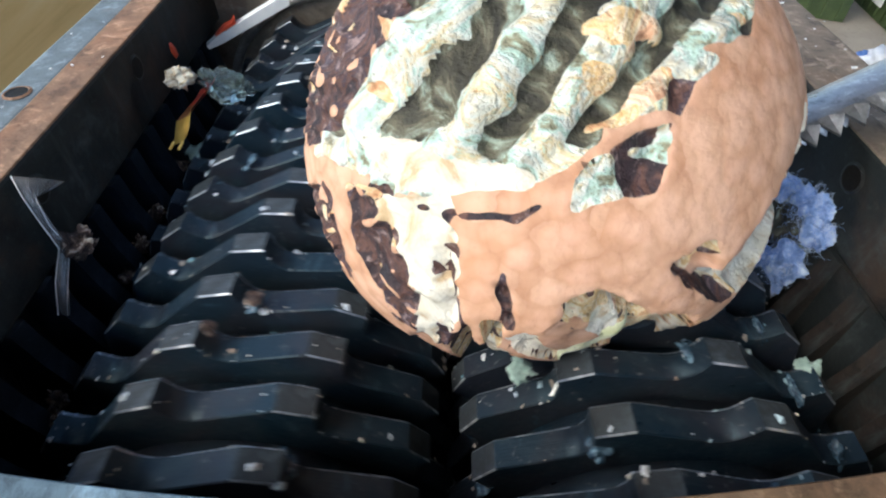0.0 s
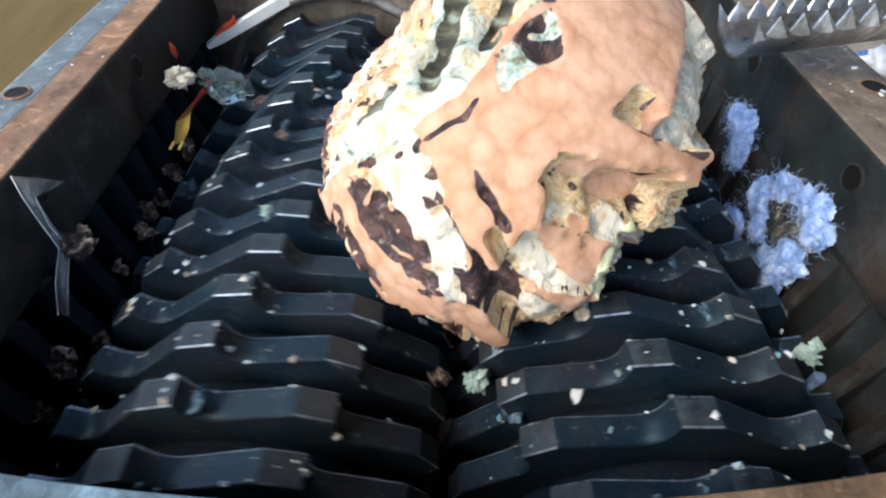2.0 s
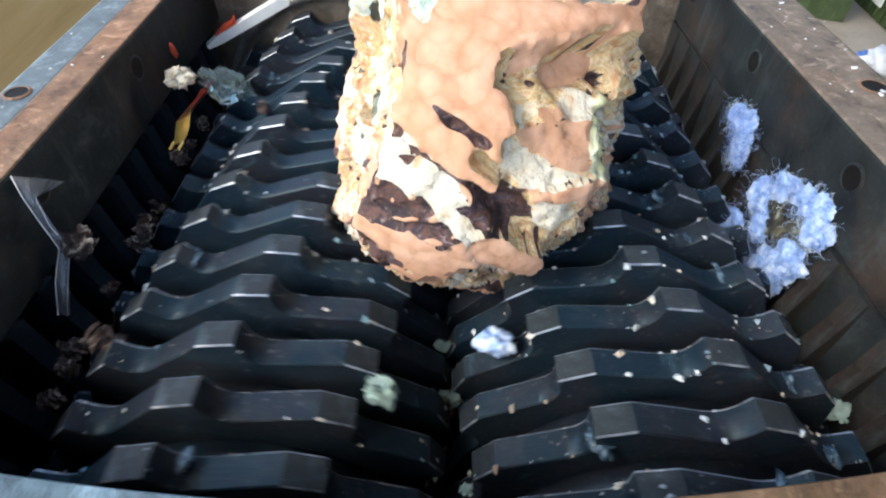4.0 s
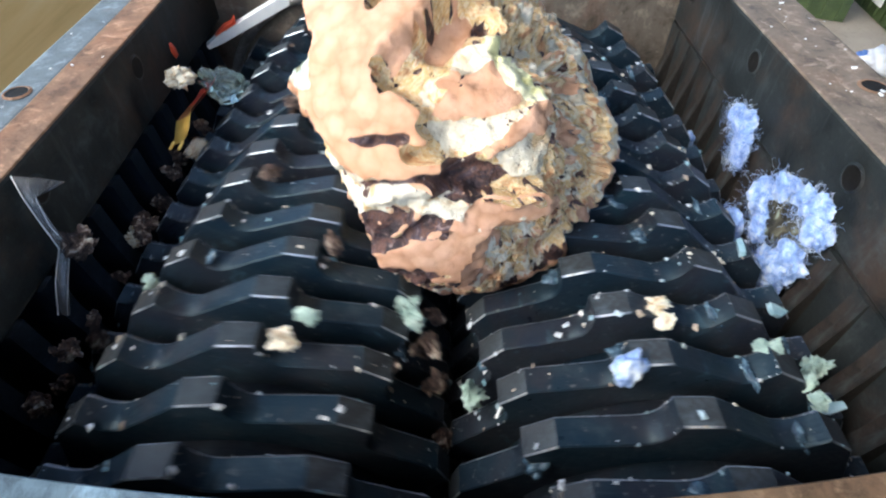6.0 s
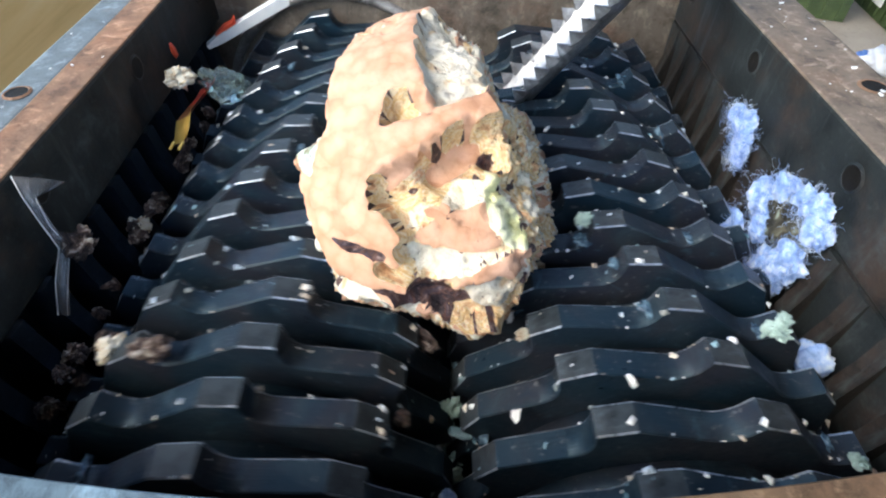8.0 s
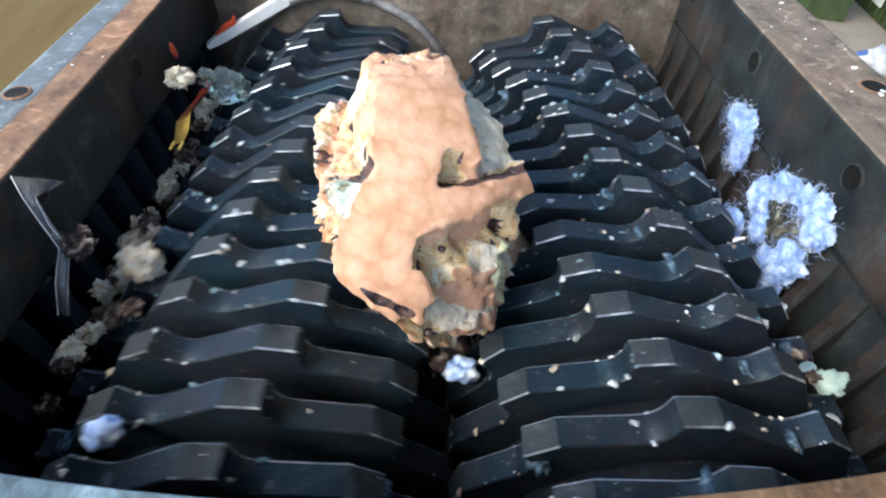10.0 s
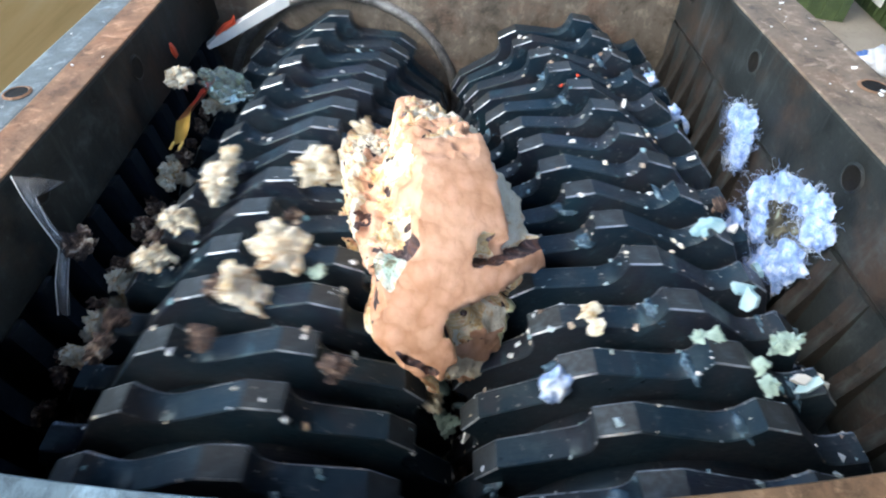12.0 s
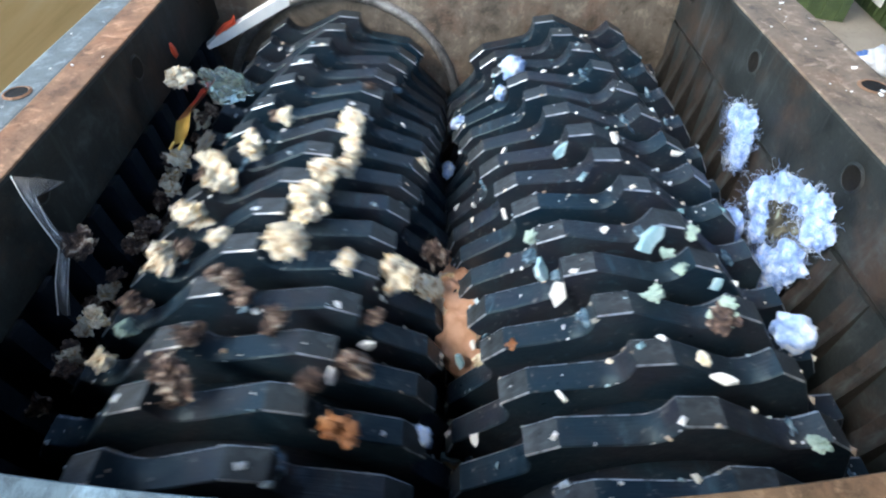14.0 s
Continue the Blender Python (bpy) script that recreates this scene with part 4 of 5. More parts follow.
def still_scraps():
    big = wool_tuft("wool_tuft", [((0.212, 0.274, -0.07), 0.0125), ((0.213, 0.262, -0.053), 0.010), ((0.213, 0.243, -0.046), 0.009), ((0.214, 0.231, -0.044), 0.010), ((0.213, 0.222, -0.052), 0.010),
                                  ((0.209, 0.224, -0.079), 0.012), ((0.207, 0.232, -0.094), 0.013), ((0.204, 0.236, -0.103), 0.009), ((0.2, 0.275, -0.099), 0.012), ((0.199, 0.285, -0.107), 0.009),
                                  ((0.208, 0.258, -0.083), 0.009)], "pale blue wool tuft caught on the steel wall", 1900, 21)
    dark = part("dirt_patch", lump_mesh(0.017, 44, 0.5, (0.4, 1.1, 1), 4, 2.6), GROOVE, big, "grey grime inside the tuft", True)
    dark.location = (0.2135, 0.243, -0.066)
    wool_tuft("wool_tuft", [((0.212, 0.342, -0.05), 0.008), ((0.213, 0.331, -0.048), 0.009), ((0.213, 0.327, -0.057), 0.009), ((0.212, 0.322, -0.064), 0.008), ((0.212, 0.318, -0.07), 0.006)],
              "small pale blue wool tuft stuck to the wall", 800, 33)
    film = thing("plastic_film", "clear crumpled plastic film strip hanging on the wall", "plastic film")
    left = ((-0.216, 0.2079, 0.001), (-0.214, 0.2038, -0.0094), (-0.213, 0.2022, -0.0254), (-0.211, 0.2002, -0.0424), (-0.212, 0.1861, -0.0541), (-0.213, 0.1754, -0.069))
    right = ((-0.208, 0.2267, -0.018), (-0.212, 0.2076, -0.0134), (-0.21, 0.2032, -0.0284), (-0.209, 0.2033, -0.0457), (-0.2095, 0.1895, -0.0582), (-0.2105, 0.1778, -0.0725))
    f = part("film", strip_mesh(left, right), FILM, film, smooth=True)
    f.visible_shadow = False
    tube(left, 0.00035, "folded_edge", CHIP, film)
    tube(right[1:], 0.0003, "folded_edge", CHIP, film)

    lump = tagged(part("foam_crumb", crumb_mesh(0.012, 61), BROWN, None, smooth=True), "brown crumb of foam wedged by the side wall", "crumb")
    lump.location = (-0.203, 0.2037, -0.0416)
    lump = tagged(part("foam_crumb", crumb_mesh(0.013, 62), POPCORN, None, smooth=True), "grey white foam crumb by the side wall", "crumb")
    lump.location = (-0.196, 0.3595, -0.03)

    rib = thing("plastic_ribbon", "bent red and orange plastic ribbon with a forked yellow end", "plastic ribbon")
    pts = [Vector(p) for p in ((-0.185, 0.3785, -0.0443), (-0.186, 0.366, -0.0455), (-0.187, 0.3524, -0.0446), (-0.187, 0.3297, -0.0422), (-0.186, 0.3154, -0.049), (-0.185, 0.3066, -0.0475))]
    for a, b, m in ((0, 1, RED), (1, 2, RED), (2, 3, ORANGE), (3, 5, YELLOW)):
        seq = pts[a:b + 1]
        side = Vector((0.007, 0.0, 0.005))
        part("ribbon_piece", strip_mesh([p - side for p in seq], [p + side for p in seq], 0.0008), m, rib, smooth=True)
    for k in (-1, 1):
        part("prong", boxed((-0.1855 + k * 0.003, 0.298, -0.049), (-0.1838 + k * 0.003, 0.3065, -0.0475), 0.0003), YELLOW, rib)
    scrap = thing("plastic_scrap", "clear greenish crumpled plastic scrap beside the rotor", "plastic scrap")
    p = part("sheet", lump_mesh(0.013, 71, 0.6, (1.3, 1, 0.3), 4, 2.0), clear_plastic("green_clear_film", (0.7, 0.85, 0.8), 0.1), scrap, smooth=True)
    p.location = (-0.172, 0.38, -0.046)
    p.rotation_euler = (0.5, 0.4, 0.6)

    sliver = tagged(part("plastic_sliver", extrude_profile([(-0.0012, 0.0), (0.001, -0.004), (0.0018, -0.0105), (0.0002, -0.0125), (-0.0016, -0.007)], -0.0018, 0.0018), RED), "thin red plastic sliver on the wall", "plastic sliver")
    sliver.location = (-0.2172, 0.4075, -0.026)

    stick = thing("plastic_stick", "broken white plastic stick with a red torn edge", "stick")
    a, b = Vector((-0.218, 0.47, -0.057)), Vector((-0.145, 0.495, -0.026))
    q = (b - a).to_track_quat("X", "Z").to_matrix().to_4x4()
    long = (b - a).length
    body = part("body", extrude_profile([(0, -0.0035), (0.012, -0.005), (long, -0.0055), (long + 0.004, 0.002), (long - 0.01, 0.004), (0.015, 0.003), (0.0, 0.0)], -0.004, 0.004), CHIP, stick)
    body.matrix_basis = Matrix.Translation(a) @ q
    red = part("torn_edge", extrude_profile([(0.012, 0.0034), (0.034, 0.0042), (0.036, 0.009), (0.031, 0.0062), (0.024, 0.0068), (0.016, 0.0048)], -0.0043, 0.0037), RED, stick, "red torn edge")
    red.matrix_basis = Matrix.Translation(a) @ q

    # specks on the rims
    rng = random.Random(8)
    bm = bmesh.new()
    for i in range(60):
        left_side = rng.random() < 0.25
        x = rng.uniform(-0.27, -0.222) if left_side else rng.uniform(0.222, 0.27)
        y = rng.uniform(0.15, 0.52)
        s = rng.choice((0.0003, 0.0004, 0.0005, 0.0006, 0.0011))
        m = pose(x, y, 0.0008, rng.uniform(-10, 10), rng.uniform(-10, 10), rng.uniform(0, 360))
        vs = [bm.verts.new(m @ Vector(p)) for p in ((-1.6 * s, -s, 0), (1.7 * s, -0.7 * s, 0), (1.2 * s, s, 0), (-s, 0.8 * s, 0))]
        ws = [bm.verts.new(v.co + Vector((0, 0, s * 0.8))) for v in vs]
        bm.faces.new(ws)
        for k in range(4):
            bm.faces.new((vs[k], vs[(k + 1) % 4], ws[(k + 1) % 4], ws[k]))
    bmesh.ops.recalc_face_normals(bm, faces=bm.faces)
    tagged(part("rim_crumbs", bm, CHIP), "small white crumbs scattered on the steel rims", "crumbs", kind="stuff")

    for x, y, r, m, lab in ((1.54, 1.77, 0.06, CLOTH, "crumpled white sack on the floor"), (1.52, 1.83, 0.03, BLUECLOTH, "crumpled blue sack on the floor")):
        sack = tagged(part("sack", lump_mesh(r, int(r * 1000), 0.5, (1.2, 1, 0.8), 4, 2), m, None, smooth=True), lab, "sack")
        sack.location = (x, y, GROUND + r * 0.7)


still_scraps()

# ---------------------------------------------------------------- scraps carried by the rotors
BIT_ROWS = []
SHAPES = {}


def bit_mesh(mat, size, variant):
    key = (mat.name, round(size, 3), variant)
    if key not in SHAPES:
        seed = len(SHAPES) + 3
        if mat is WOOL:
            SHAPES[key] = linked("scrap", lump_mesh(size * 0.9, seed, 0.5, (1.1, 1, 0.75), 4, 1.7), mat, True)
        elif mat in (CHIP, BLUECHIP, RED):
            SHAPES[key] = linked("chip", chip_mesh(size * 0.78, seed), mat)
        else:
            SHAPES[key] = linked("crumb", crumb_mesh(size * (1.15 if mat is POPCORN else 1.0), seed), mat)
    return SHAPES[key]


KINDS = {"white_crumb_foam": ("foam_crumb", "cream white lump of torn foam on the rotor", "crumb"), "brown_crumb": ("foam_crumb", "dark brown lump of torn layers on the rotor", "crumb"),
         "mint_crumb": ("foam_crumb", "pale mint foam lump on the rotor", "crumb"), "white_plastic_chip": ("plastic_chip", "small white plastic chip on the rotor", "chip"),
         "pale_blue_chip": ("plastic_chip", "small pale blue plastic chip on the rotor", "chip"), "red_plastic": ("plastic_chip", "tiny red plastic chip on the rotor", "chip"),
         "orange_plastic": ("foam_crumb", "orange brown torn scrap on the rotor", "crumb"), "pale_blue_wool": ("wool_scrap", "pale blue wool scrap on the rotor", "wool")}


def place_bit(side, angle, y, radius, spin):
    a = angle if side < 0 else -angle
    return pose(side * AXIS_X, 0, AXIS_Z, 0, a, 0) @ pose(0, y, radius, spin, spin * 0.7, spin * 1.9)


def bit(side, t0, angle, y, size, mat, once=False):
    """A scrap that lies on a rotor at the given angle from its top at t0, and comes up with it from the side gap shortly before."""
    name, label, category = KINDS[mat.name]
    n = len(BIT_ROWS)
    ob = tagged(new(name, bit_mesh(mat, size * (0.72 if mat is BROWN else 0.85), n % 5)), label, category, "scraps on the rotors")
    speed = SPEED_L if side < 0 else SPEED_R
    start = t0 - (angle + 115) / speed          # when it is deep in the side gap
    flat = 0.3 if mat in (CHIP, BLUECHIP, RED) else 0.55
    size = size * (0.72 if mat is BROWN else 0.85)
    radius = 0.1045 + size * flat
    rows = []
    spin = (n * 47) % 360
    last = max(0.0, start)
    if start > 0:
        rows.append((0.0, place_bit(side, -115, y, radius, spin)))
    steps = 0
    t = last
    while t < 14.0 - 1e-6:
        rows.append((t, place_bit(side, min(angle + speed * (t - t0), 160 if once else 1e9), y, radius, spin)))
        t += 0.25 if side < 0 else 0.5
    rows.append((14.0, place_bit(side, min(angle + speed * (14.0 - t0), 160 if once else 1e9), y, radius, spin)))
    rows = [r for i, r in enumerate(rows) if i == 0 or r[0] - rows[i - 1][0] > 0.034]
    BIT_ROWS.append((ob, rows))


bit(-1, 0, 22.5, 0.111, 0.005, CHIP)
bit(-1, 0, 5.5, 0.166, 0.007, BROWN)
bit(-1, 0, -4.0, 0.148, 0.007, BROWN)
bit(-1, 0.5, -16.8, 0.187, 0.008, GREENISH)
bit(-1, 3, 4.7, 0.109, 0.005, CHIP)
bit(-1, 3, -8.9, 0.142, 0.008, POPCORN)
bit(-1, 3, -4.5, 0.159, 0.008, GREENISH)
bit(-1, 3, -3.0, 0.208, 0.011, BROWN)
bit(-1, 3, -28.3, 0.266, 0.01, BROWN)
bit(-1, 3, 14.3, 0.18, 0.004, CHIP)
bit(-1, 5.5, 23.9, 0.14, 0.014, BROWN)
bit(-1, 5.5, -0.0, 0.154, 0.012, BROWN)
bit(-1, 6.5, -9.8, 0.269, 0.013, BROWN)
bit(-1, 6.5, -21.8, 0.211, 0.013, BROWN)
bit(-1, 6.5, -24.0, 0.168, 0.012, BROWN)
bit(-1, 6.5, 9.1, 0.173, 0.01, BROWN)
bit(-1, 7.5, 19.8, 0.1, 0.008, WOOL)
bit(-1, 7.5, -5.3, 0.174, 0.012, BROWN)
bit(-1, 7.5, -0.8, 0.203, 0.01, POPCORN)
bit(-1, 7.5, -19.3, 0.296, 0.011, BROWN)
bit(-1, 11, -12.0, 0.238, 0.015, POPCORN)
bit(-1, 11, 18.0, 0.208, 0.017, POPCORN)
bit(-1, 11, -9.8, 0.269, 0.013, POPCORN)
bit(-1, 11, -1.4, 0.297, 0.012, POPCORN)
bit(-1, 11, -16.4, 0.199, 0.013, POPCORN)
bit(-1, 11, -27.7, 0.178, 0.014, BROWN)
bit(-1, 11, 13.0, 0.17, 0.011, BROWN)
bit(-1, 11, 12.6, 0.154, 0.006, CHIP)
bit(-1, 11, 3.8, 0.132, 0.006, CHIP)
bit(-1, 11, -1.8, 0.122, 0.012, BROWN)
bit(-1, 11, -31.1, 0.121, 0.018, BROWN)
bit(-1, 11, -32.0, 0.328, 0.011, BROWN)
bit(-1, 11, -52.3, 0.275, 0.011, BROWN)
bit(-1, 12.5, -0.4, 0.24, 0.015, POPCORN)
bit(-1, 12.5, -5.8, 0.204, 0.016, POPCORN)
bit(-1, 12.5, 18.5, 0.233, 0.006, CHIP)
bit(-1, 12.5, -8.0, 0.167, 0.013, POPCORN)
bit(-1, 12.5, 33.2, 0.203, 0.013, POPCORN)
bit(-1, 12.5, 8.2, 0.269, 0.011, POPCORN)
bit(-1, 12.5, -37.9, 0.233, 0.013, BROWN)
bit(-1, 12.5, -43.7, 0.203, 0.013, BROWN)
bit(-1, 12.5, -15.6, 0.141, 0.015, BROWN)
bit(-1, 12.5, 24.4, 0.151, 0.014, BROWN)
bit(-1, 12.5, 11.6, 0.307, 0.009, POPCORN)
bit(-1, 12.5, 14.2, 0.078, 0.014, BROWN)
bit(-1, 14, 15.5, 0.237, 0.015, POPCORN)
bit(-1, 14, 9.1, 0.2, 0.016, POPCORN)
bit(-1, 14, -17.4, 0.265, 0.014, POPCORN)
bit(-1, 14, -3.3, 0.325, 0.011, POPCORN)
bit(-1, 14, -10.7, 0.291, 0.011, POPCORN)
bit(-1, 14, -23.4, 0.233, 0.013, POPCORN)
bit(-1, 14, -28.9, 0.203, 0.013, POPCORN)
bit(-1, 14, 33.2, 0.104, 0.012, ORANGE)
bit(-1, 14, 58.7, 0.117, 0.007, WOOL)
bit(-1, 14, -8.1, 0.142, 0.012, BROWN)
bit(-1, 14, -31.6, 0.171, 0.015, BROWN)
bit(-1, 14, 1.9, 0.166, 0.011, BROWN)
bit(-1, 14, 44.5, 0.204, 0.011, POPCORN)
bit(-1, 14, 22.7, 0.278, 0.009, POPCORN)
bit(-1, 14, 60.7, 0.247, 0.017, BROWN)
bit(1, 0, -43.0, 0.142, 0.009, GREENISH)
bit(1, 0, 40.5, 0.14, 0.011, GREENISH)
bit(1, 0, 33.7, 0.127, 0.005, CHIP)
bit(1, 0.5, -8.5, 0.142, 0.008, GREENISH)
bit(1, 1.5, 26.9, 0.149, 0.01, GREENISH)
bit(1, 1.5, -8.6, 0.162, 0.005, POPCORN)
bit(1, 1.5, -3.0, 0.121, 0.005, CHIP)
bit(1, 3, -13.7, 0.163, 0.012, WOOL)
bit(1, 3, 15.1, 0.158, 0.011, GREENISH)
bit(1, 3, 2.0, 0.096, 0.006, GREENISH)
bit(1, 3, -32.1, 0.139, 0.004, CHIP)
bit(1, 5.5, -29.4, 0.164, 0.008, POPCORN)
bit(1, 6.5, 46.0, 0.127, 0.01, WOOL)
bit(1, 6.5, 34.1, 0.154, 0.006, POPCORN)
bit(1, 6.5, -8.2, 0.222, 0.009, BLUECHIP)
bit(1, 6.5, -12.3, 0.181, 0.009, BLUECHIP)
bit(1, 6.5, -4.2, 0.131, 0.007, GREENISH)
bit(1, 6.5, -31.8, 0.382, 0.008, WOOL)
bit(1, 6.5, -50.1, 0.406, 0.009, WOOL)
bit(1, 6.5, -22.6, 0.13, 0.008, BLUECHIP)
bit(1, 7.5, 60.0, 0.12, 0.009, GREENISH)
bit(1, 7.5, 10.7, 0.198, 0.005, CHIP)
bit(1, 7.5, -15.3, 0.225, 0.007, GREENISH)
bit(1, 7.5, 13.7, 0.178, 0.004, CHIP)
bit(1, 7.5, -17.0, 0.122, 0.005, CHIP)
bit(1, 7.5, -10.2, 0.323, 0.005, CHIP)
bit(1, 11, 5.2, 0.246, 0.006, CHIP)
bit(1, 11, 15.2, 0.242, 0.005, CHIP)
bit(1, 11, -1.0, 0.214, 0.005, CHIP)
bit(1, 11, -18.6, 0.194, 0.005, BLUECHIP)
bit(1, 11, -3.1, 0.132, 0.005, CHIP)
bit(1, 11, 22.6, 0.148, 0.007, BROWN)
bit(1, 11, 16.0, 0.144, 0.006, BROWN)
bit(1, 11, -51.7, 0.378, 0.004, RED)
bit(1, 11, -28.7, 0.169, 0.006, BROWN)
bit(1, 11, 12.5, 0.151, 0.005, BLUECHIP)
bit(1, 12.5, 9.5, 0.223, 0.014, BLUECHIP)
bit(1, 12.5, 33.5, 0.396, 0.006, RED)
bit(1, 12.5, -1.6, 0.131, 0.007, CHIP)
bit(1, 12.5, 20.3, 0.352, 0.006, CHIP)
bit(1, 12.5, -7.3, 0.313, 0.007, CHIP)
bit(1, 12.5, -3.2, 0.414, 0.007, WOOL)
bit(1, 12.5, -19.2, 0.256, 0.006, CHIP)
bit(1, 12.5, 14.7, 0.278, 0.005, CHIP)
bit(1, 12.5, -7.9, 0.263, 0.01, BROWN)
bit(1, 12.5, -25.3, 0.227, 0.009, BLUECHIP)
bit(1, 12.5, -22.8, 0.175, 0.007, BLUECHIP)
bit(1, 12.5, 5.3, 0.174, 0.009, BLUECHIP)
bit(1, 12.5, -22.2, 0.317, 0.004, CHIP)
bit(1, 12.5, -36.8, 0.292, 0.004, CHIP)
bit(1, 14, 28.6, 0.417, 0.012, WOOL)
bit(1, 14, 36.6, 0.397, 0.007, WOOL)
bit(1, 14, 28.2, 0.18, 0.008, CHIP)
bit(1, 14, -6.6, 0.122, 0.007, CHIP)
bit(1, 14, -3.7, 0.131, 0.005, POPCORN)
bit(1, 14, 2.7, 0.169, 0.007, GREENISH)
bit(1, 14, 11.7, 0.218, 0.005, CHIP)
bit(1, 14, 43.2, 0.258, 0.006, CHIP)
bit(1, 14, 42.6, 0.309, 0.004, CHIP)
bit(1, 14, 18.1, 0.295, 0.009, BLUECHIP)
bit(1, 14, -2.6, 0.305, 0.006, CHIP)
bit(1, 14, -27.9, 0.305, 0.007, CHIP)
bit(1, 14, 32.0, 0.199, 0.009, BLUECHIP)
bit(1, 14, 44.1, 0.159, 0.005, ORANGE)
bit(1, 14, -7.3, 0.186, 0.006, GREENISH)
bit(1, 14, -5.1, 0.197, 0.006, GREENISH)
bit(1, 14, -15.5, 0.216, 0.006, GREENISH)
bit(1, 14, -0.9, 0.207, 0.011, BLUECHIP)
bit(1, 14, -11.4, 0.152, 0.012, BROWN)
bit(1, 14, -17.7, 0.181, 0.006, BLUECHIP)
bit(1, 14, 32.1, 0.224, 0.008, BLUECHIP)
bit(1, 14, 12.2, 0.265, 0.008, BLUECHIP)


def torn_clumps():
    """The larger clumps on the left rotor, each at the moment when it lies in plain view."""
    early = (
            (7.0, -18.0, 0.27, 0.014, BROWN), (7.0, -19.5, 0.226, 0.012, BROWN), (7.0, -22.4, 0.193, 0.012, POPCORN), (7.0, -23.9, 0.164, 0.012, ORANGE),
            (7.0, 6.1, 0.164, 0.011, BROWN), (7.0, 0.3, 0.133, 0.01, BROWN), (7.0, -10.8, 0.283, 0.008, POPCORN), (5.5, 3.8, 0.252, 0.014, BROWN), (5.5, -10.8, 0.283, 0.011, BROWN),
            (5.5, -5.8, 0.173, 0.014, BROWN), (5.5, 25.1, 0.137, 0.014, BROWN), (5.5, -2.4, 0.196, 0.011, BROWN), (5.5, 32.8, 0.179, 0.01, ORANGE), (5.5, 24.1, 0.209, 0.005, CHIP),
            (3.0, -3.9, 0.206, 0.013, GREENISH), (3.0, -25.6, 0.263, 0.01, BROWN), (3.0, 16.6, 0.077, 0.014, BROWN), (3.0, -8.2, 0.14, 0.009, POPCORN),
            (3.0, -28.9, 0.19, 0.01, POPCORN), (3.0, -33.6, 0.167, 0.01, ORANGE), (3.0, -4.0, 0.157, 0.009, GREENISH), (3.0, 36.6, 0.191, 0.011, BROWN),
    )
    late = (
            (10.5, 12.6, 0.239, 0.018, POPCORN), (10.5, 7.4, 0.218, 0.013, POPCORN), (10.5, 22.3, 0.212, 0.015, POPCORN), (10.5, 1.7, 0.2, 0.011, POPCORN),
            (10.5, -3.8, 0.306, 0.009, POPCORN), (10.5, 31.6, 0.171, 0.011, BROWN), (11.5, -3.1, 0.294, 0.016, POPCORN), (11.5, 18.5, 0.231, 0.015, POPCORN),
            (11.5, 6.7, 0.175, 0.015, POPCORN), (11.5, 11.8, 0.2, 0.012, POPCORN), (11.5, 27.0, 0.278, 0.012, POPCORN), (12.0, -17.1, 0.284, 0.011, POPCORN),
            (12.0, -20.8, 0.255, 0.012, POPCORN), (12.0, -26.6, 0.23, 0.013, POPCORN), (12.0, 12.9, 0.266, 0.018, POPCORN), (12.0, 7.7, 0.2, 0.02, POPCORN),
            (12.0, 0.1, 0.172, 0.015, POPCORN), (12.0, 27.6, 0.326, 0.01, POPCORN), (12.0, 8.0, 0.228, 0.009, BROWN), (12.0, 29.6, 0.133, 0.012, BROWN),
            (12.0, -4.5, 0.142, 0.012, BROWN), (13.0, 8.6, 0.29, 0.014, POPCORN), (13.0, 0.6, 0.258, 0.016, POPCORN), (13.0, 29.0, 0.229, 0.015, POPCORN),
            (13.0, 21.7, 0.203, 0.012, POPCORN), (13.0, 12.3, 0.328, 0.011, GREENISH),
    )
    for t0, angle, y, size, mat in early + late:
        bit(-1, t0, angle, y, size, mat, True)


torn_clumps()


def shed_crumbs():
    """Clumps torn from the ball that ride up over the left rotor while it works."""
    rng = random.Random(52)
    for i in range(20):
        t0 = 3.6 + 0.29 * i
        mat = BROWN if i % 3 else (POPCORN if i % 2 else GREENISH)
        bit(-1, t0, rng.uniform(-45, -10), rng.uniform(0.115, 0.36), rng.uniform(0.008, 0.016), mat, True)
    for i in range(16):
        bit(-1, 0.3 + 0.18 * i, rng.uniform(-40, 10), rng.uniform(0.12, 0.36), rng.uniform(0.006, 0.012), BROWN if i % 4 else GREENISH, True)


shed_crumbs()


def late_crumbs():
    """More torn foam that comes up on the left rotor in the last seconds."""
    rng = random.Random(31)
    for i in range(24):
        bit(-1, 11.0 + 0.125 * i, rng.uniform(-48, -8), rng.uniform(0.18, 0.4), rng.uniform(0.007, 0.014), POPCORN if i % 4 else BROWN)


late_crumbs()


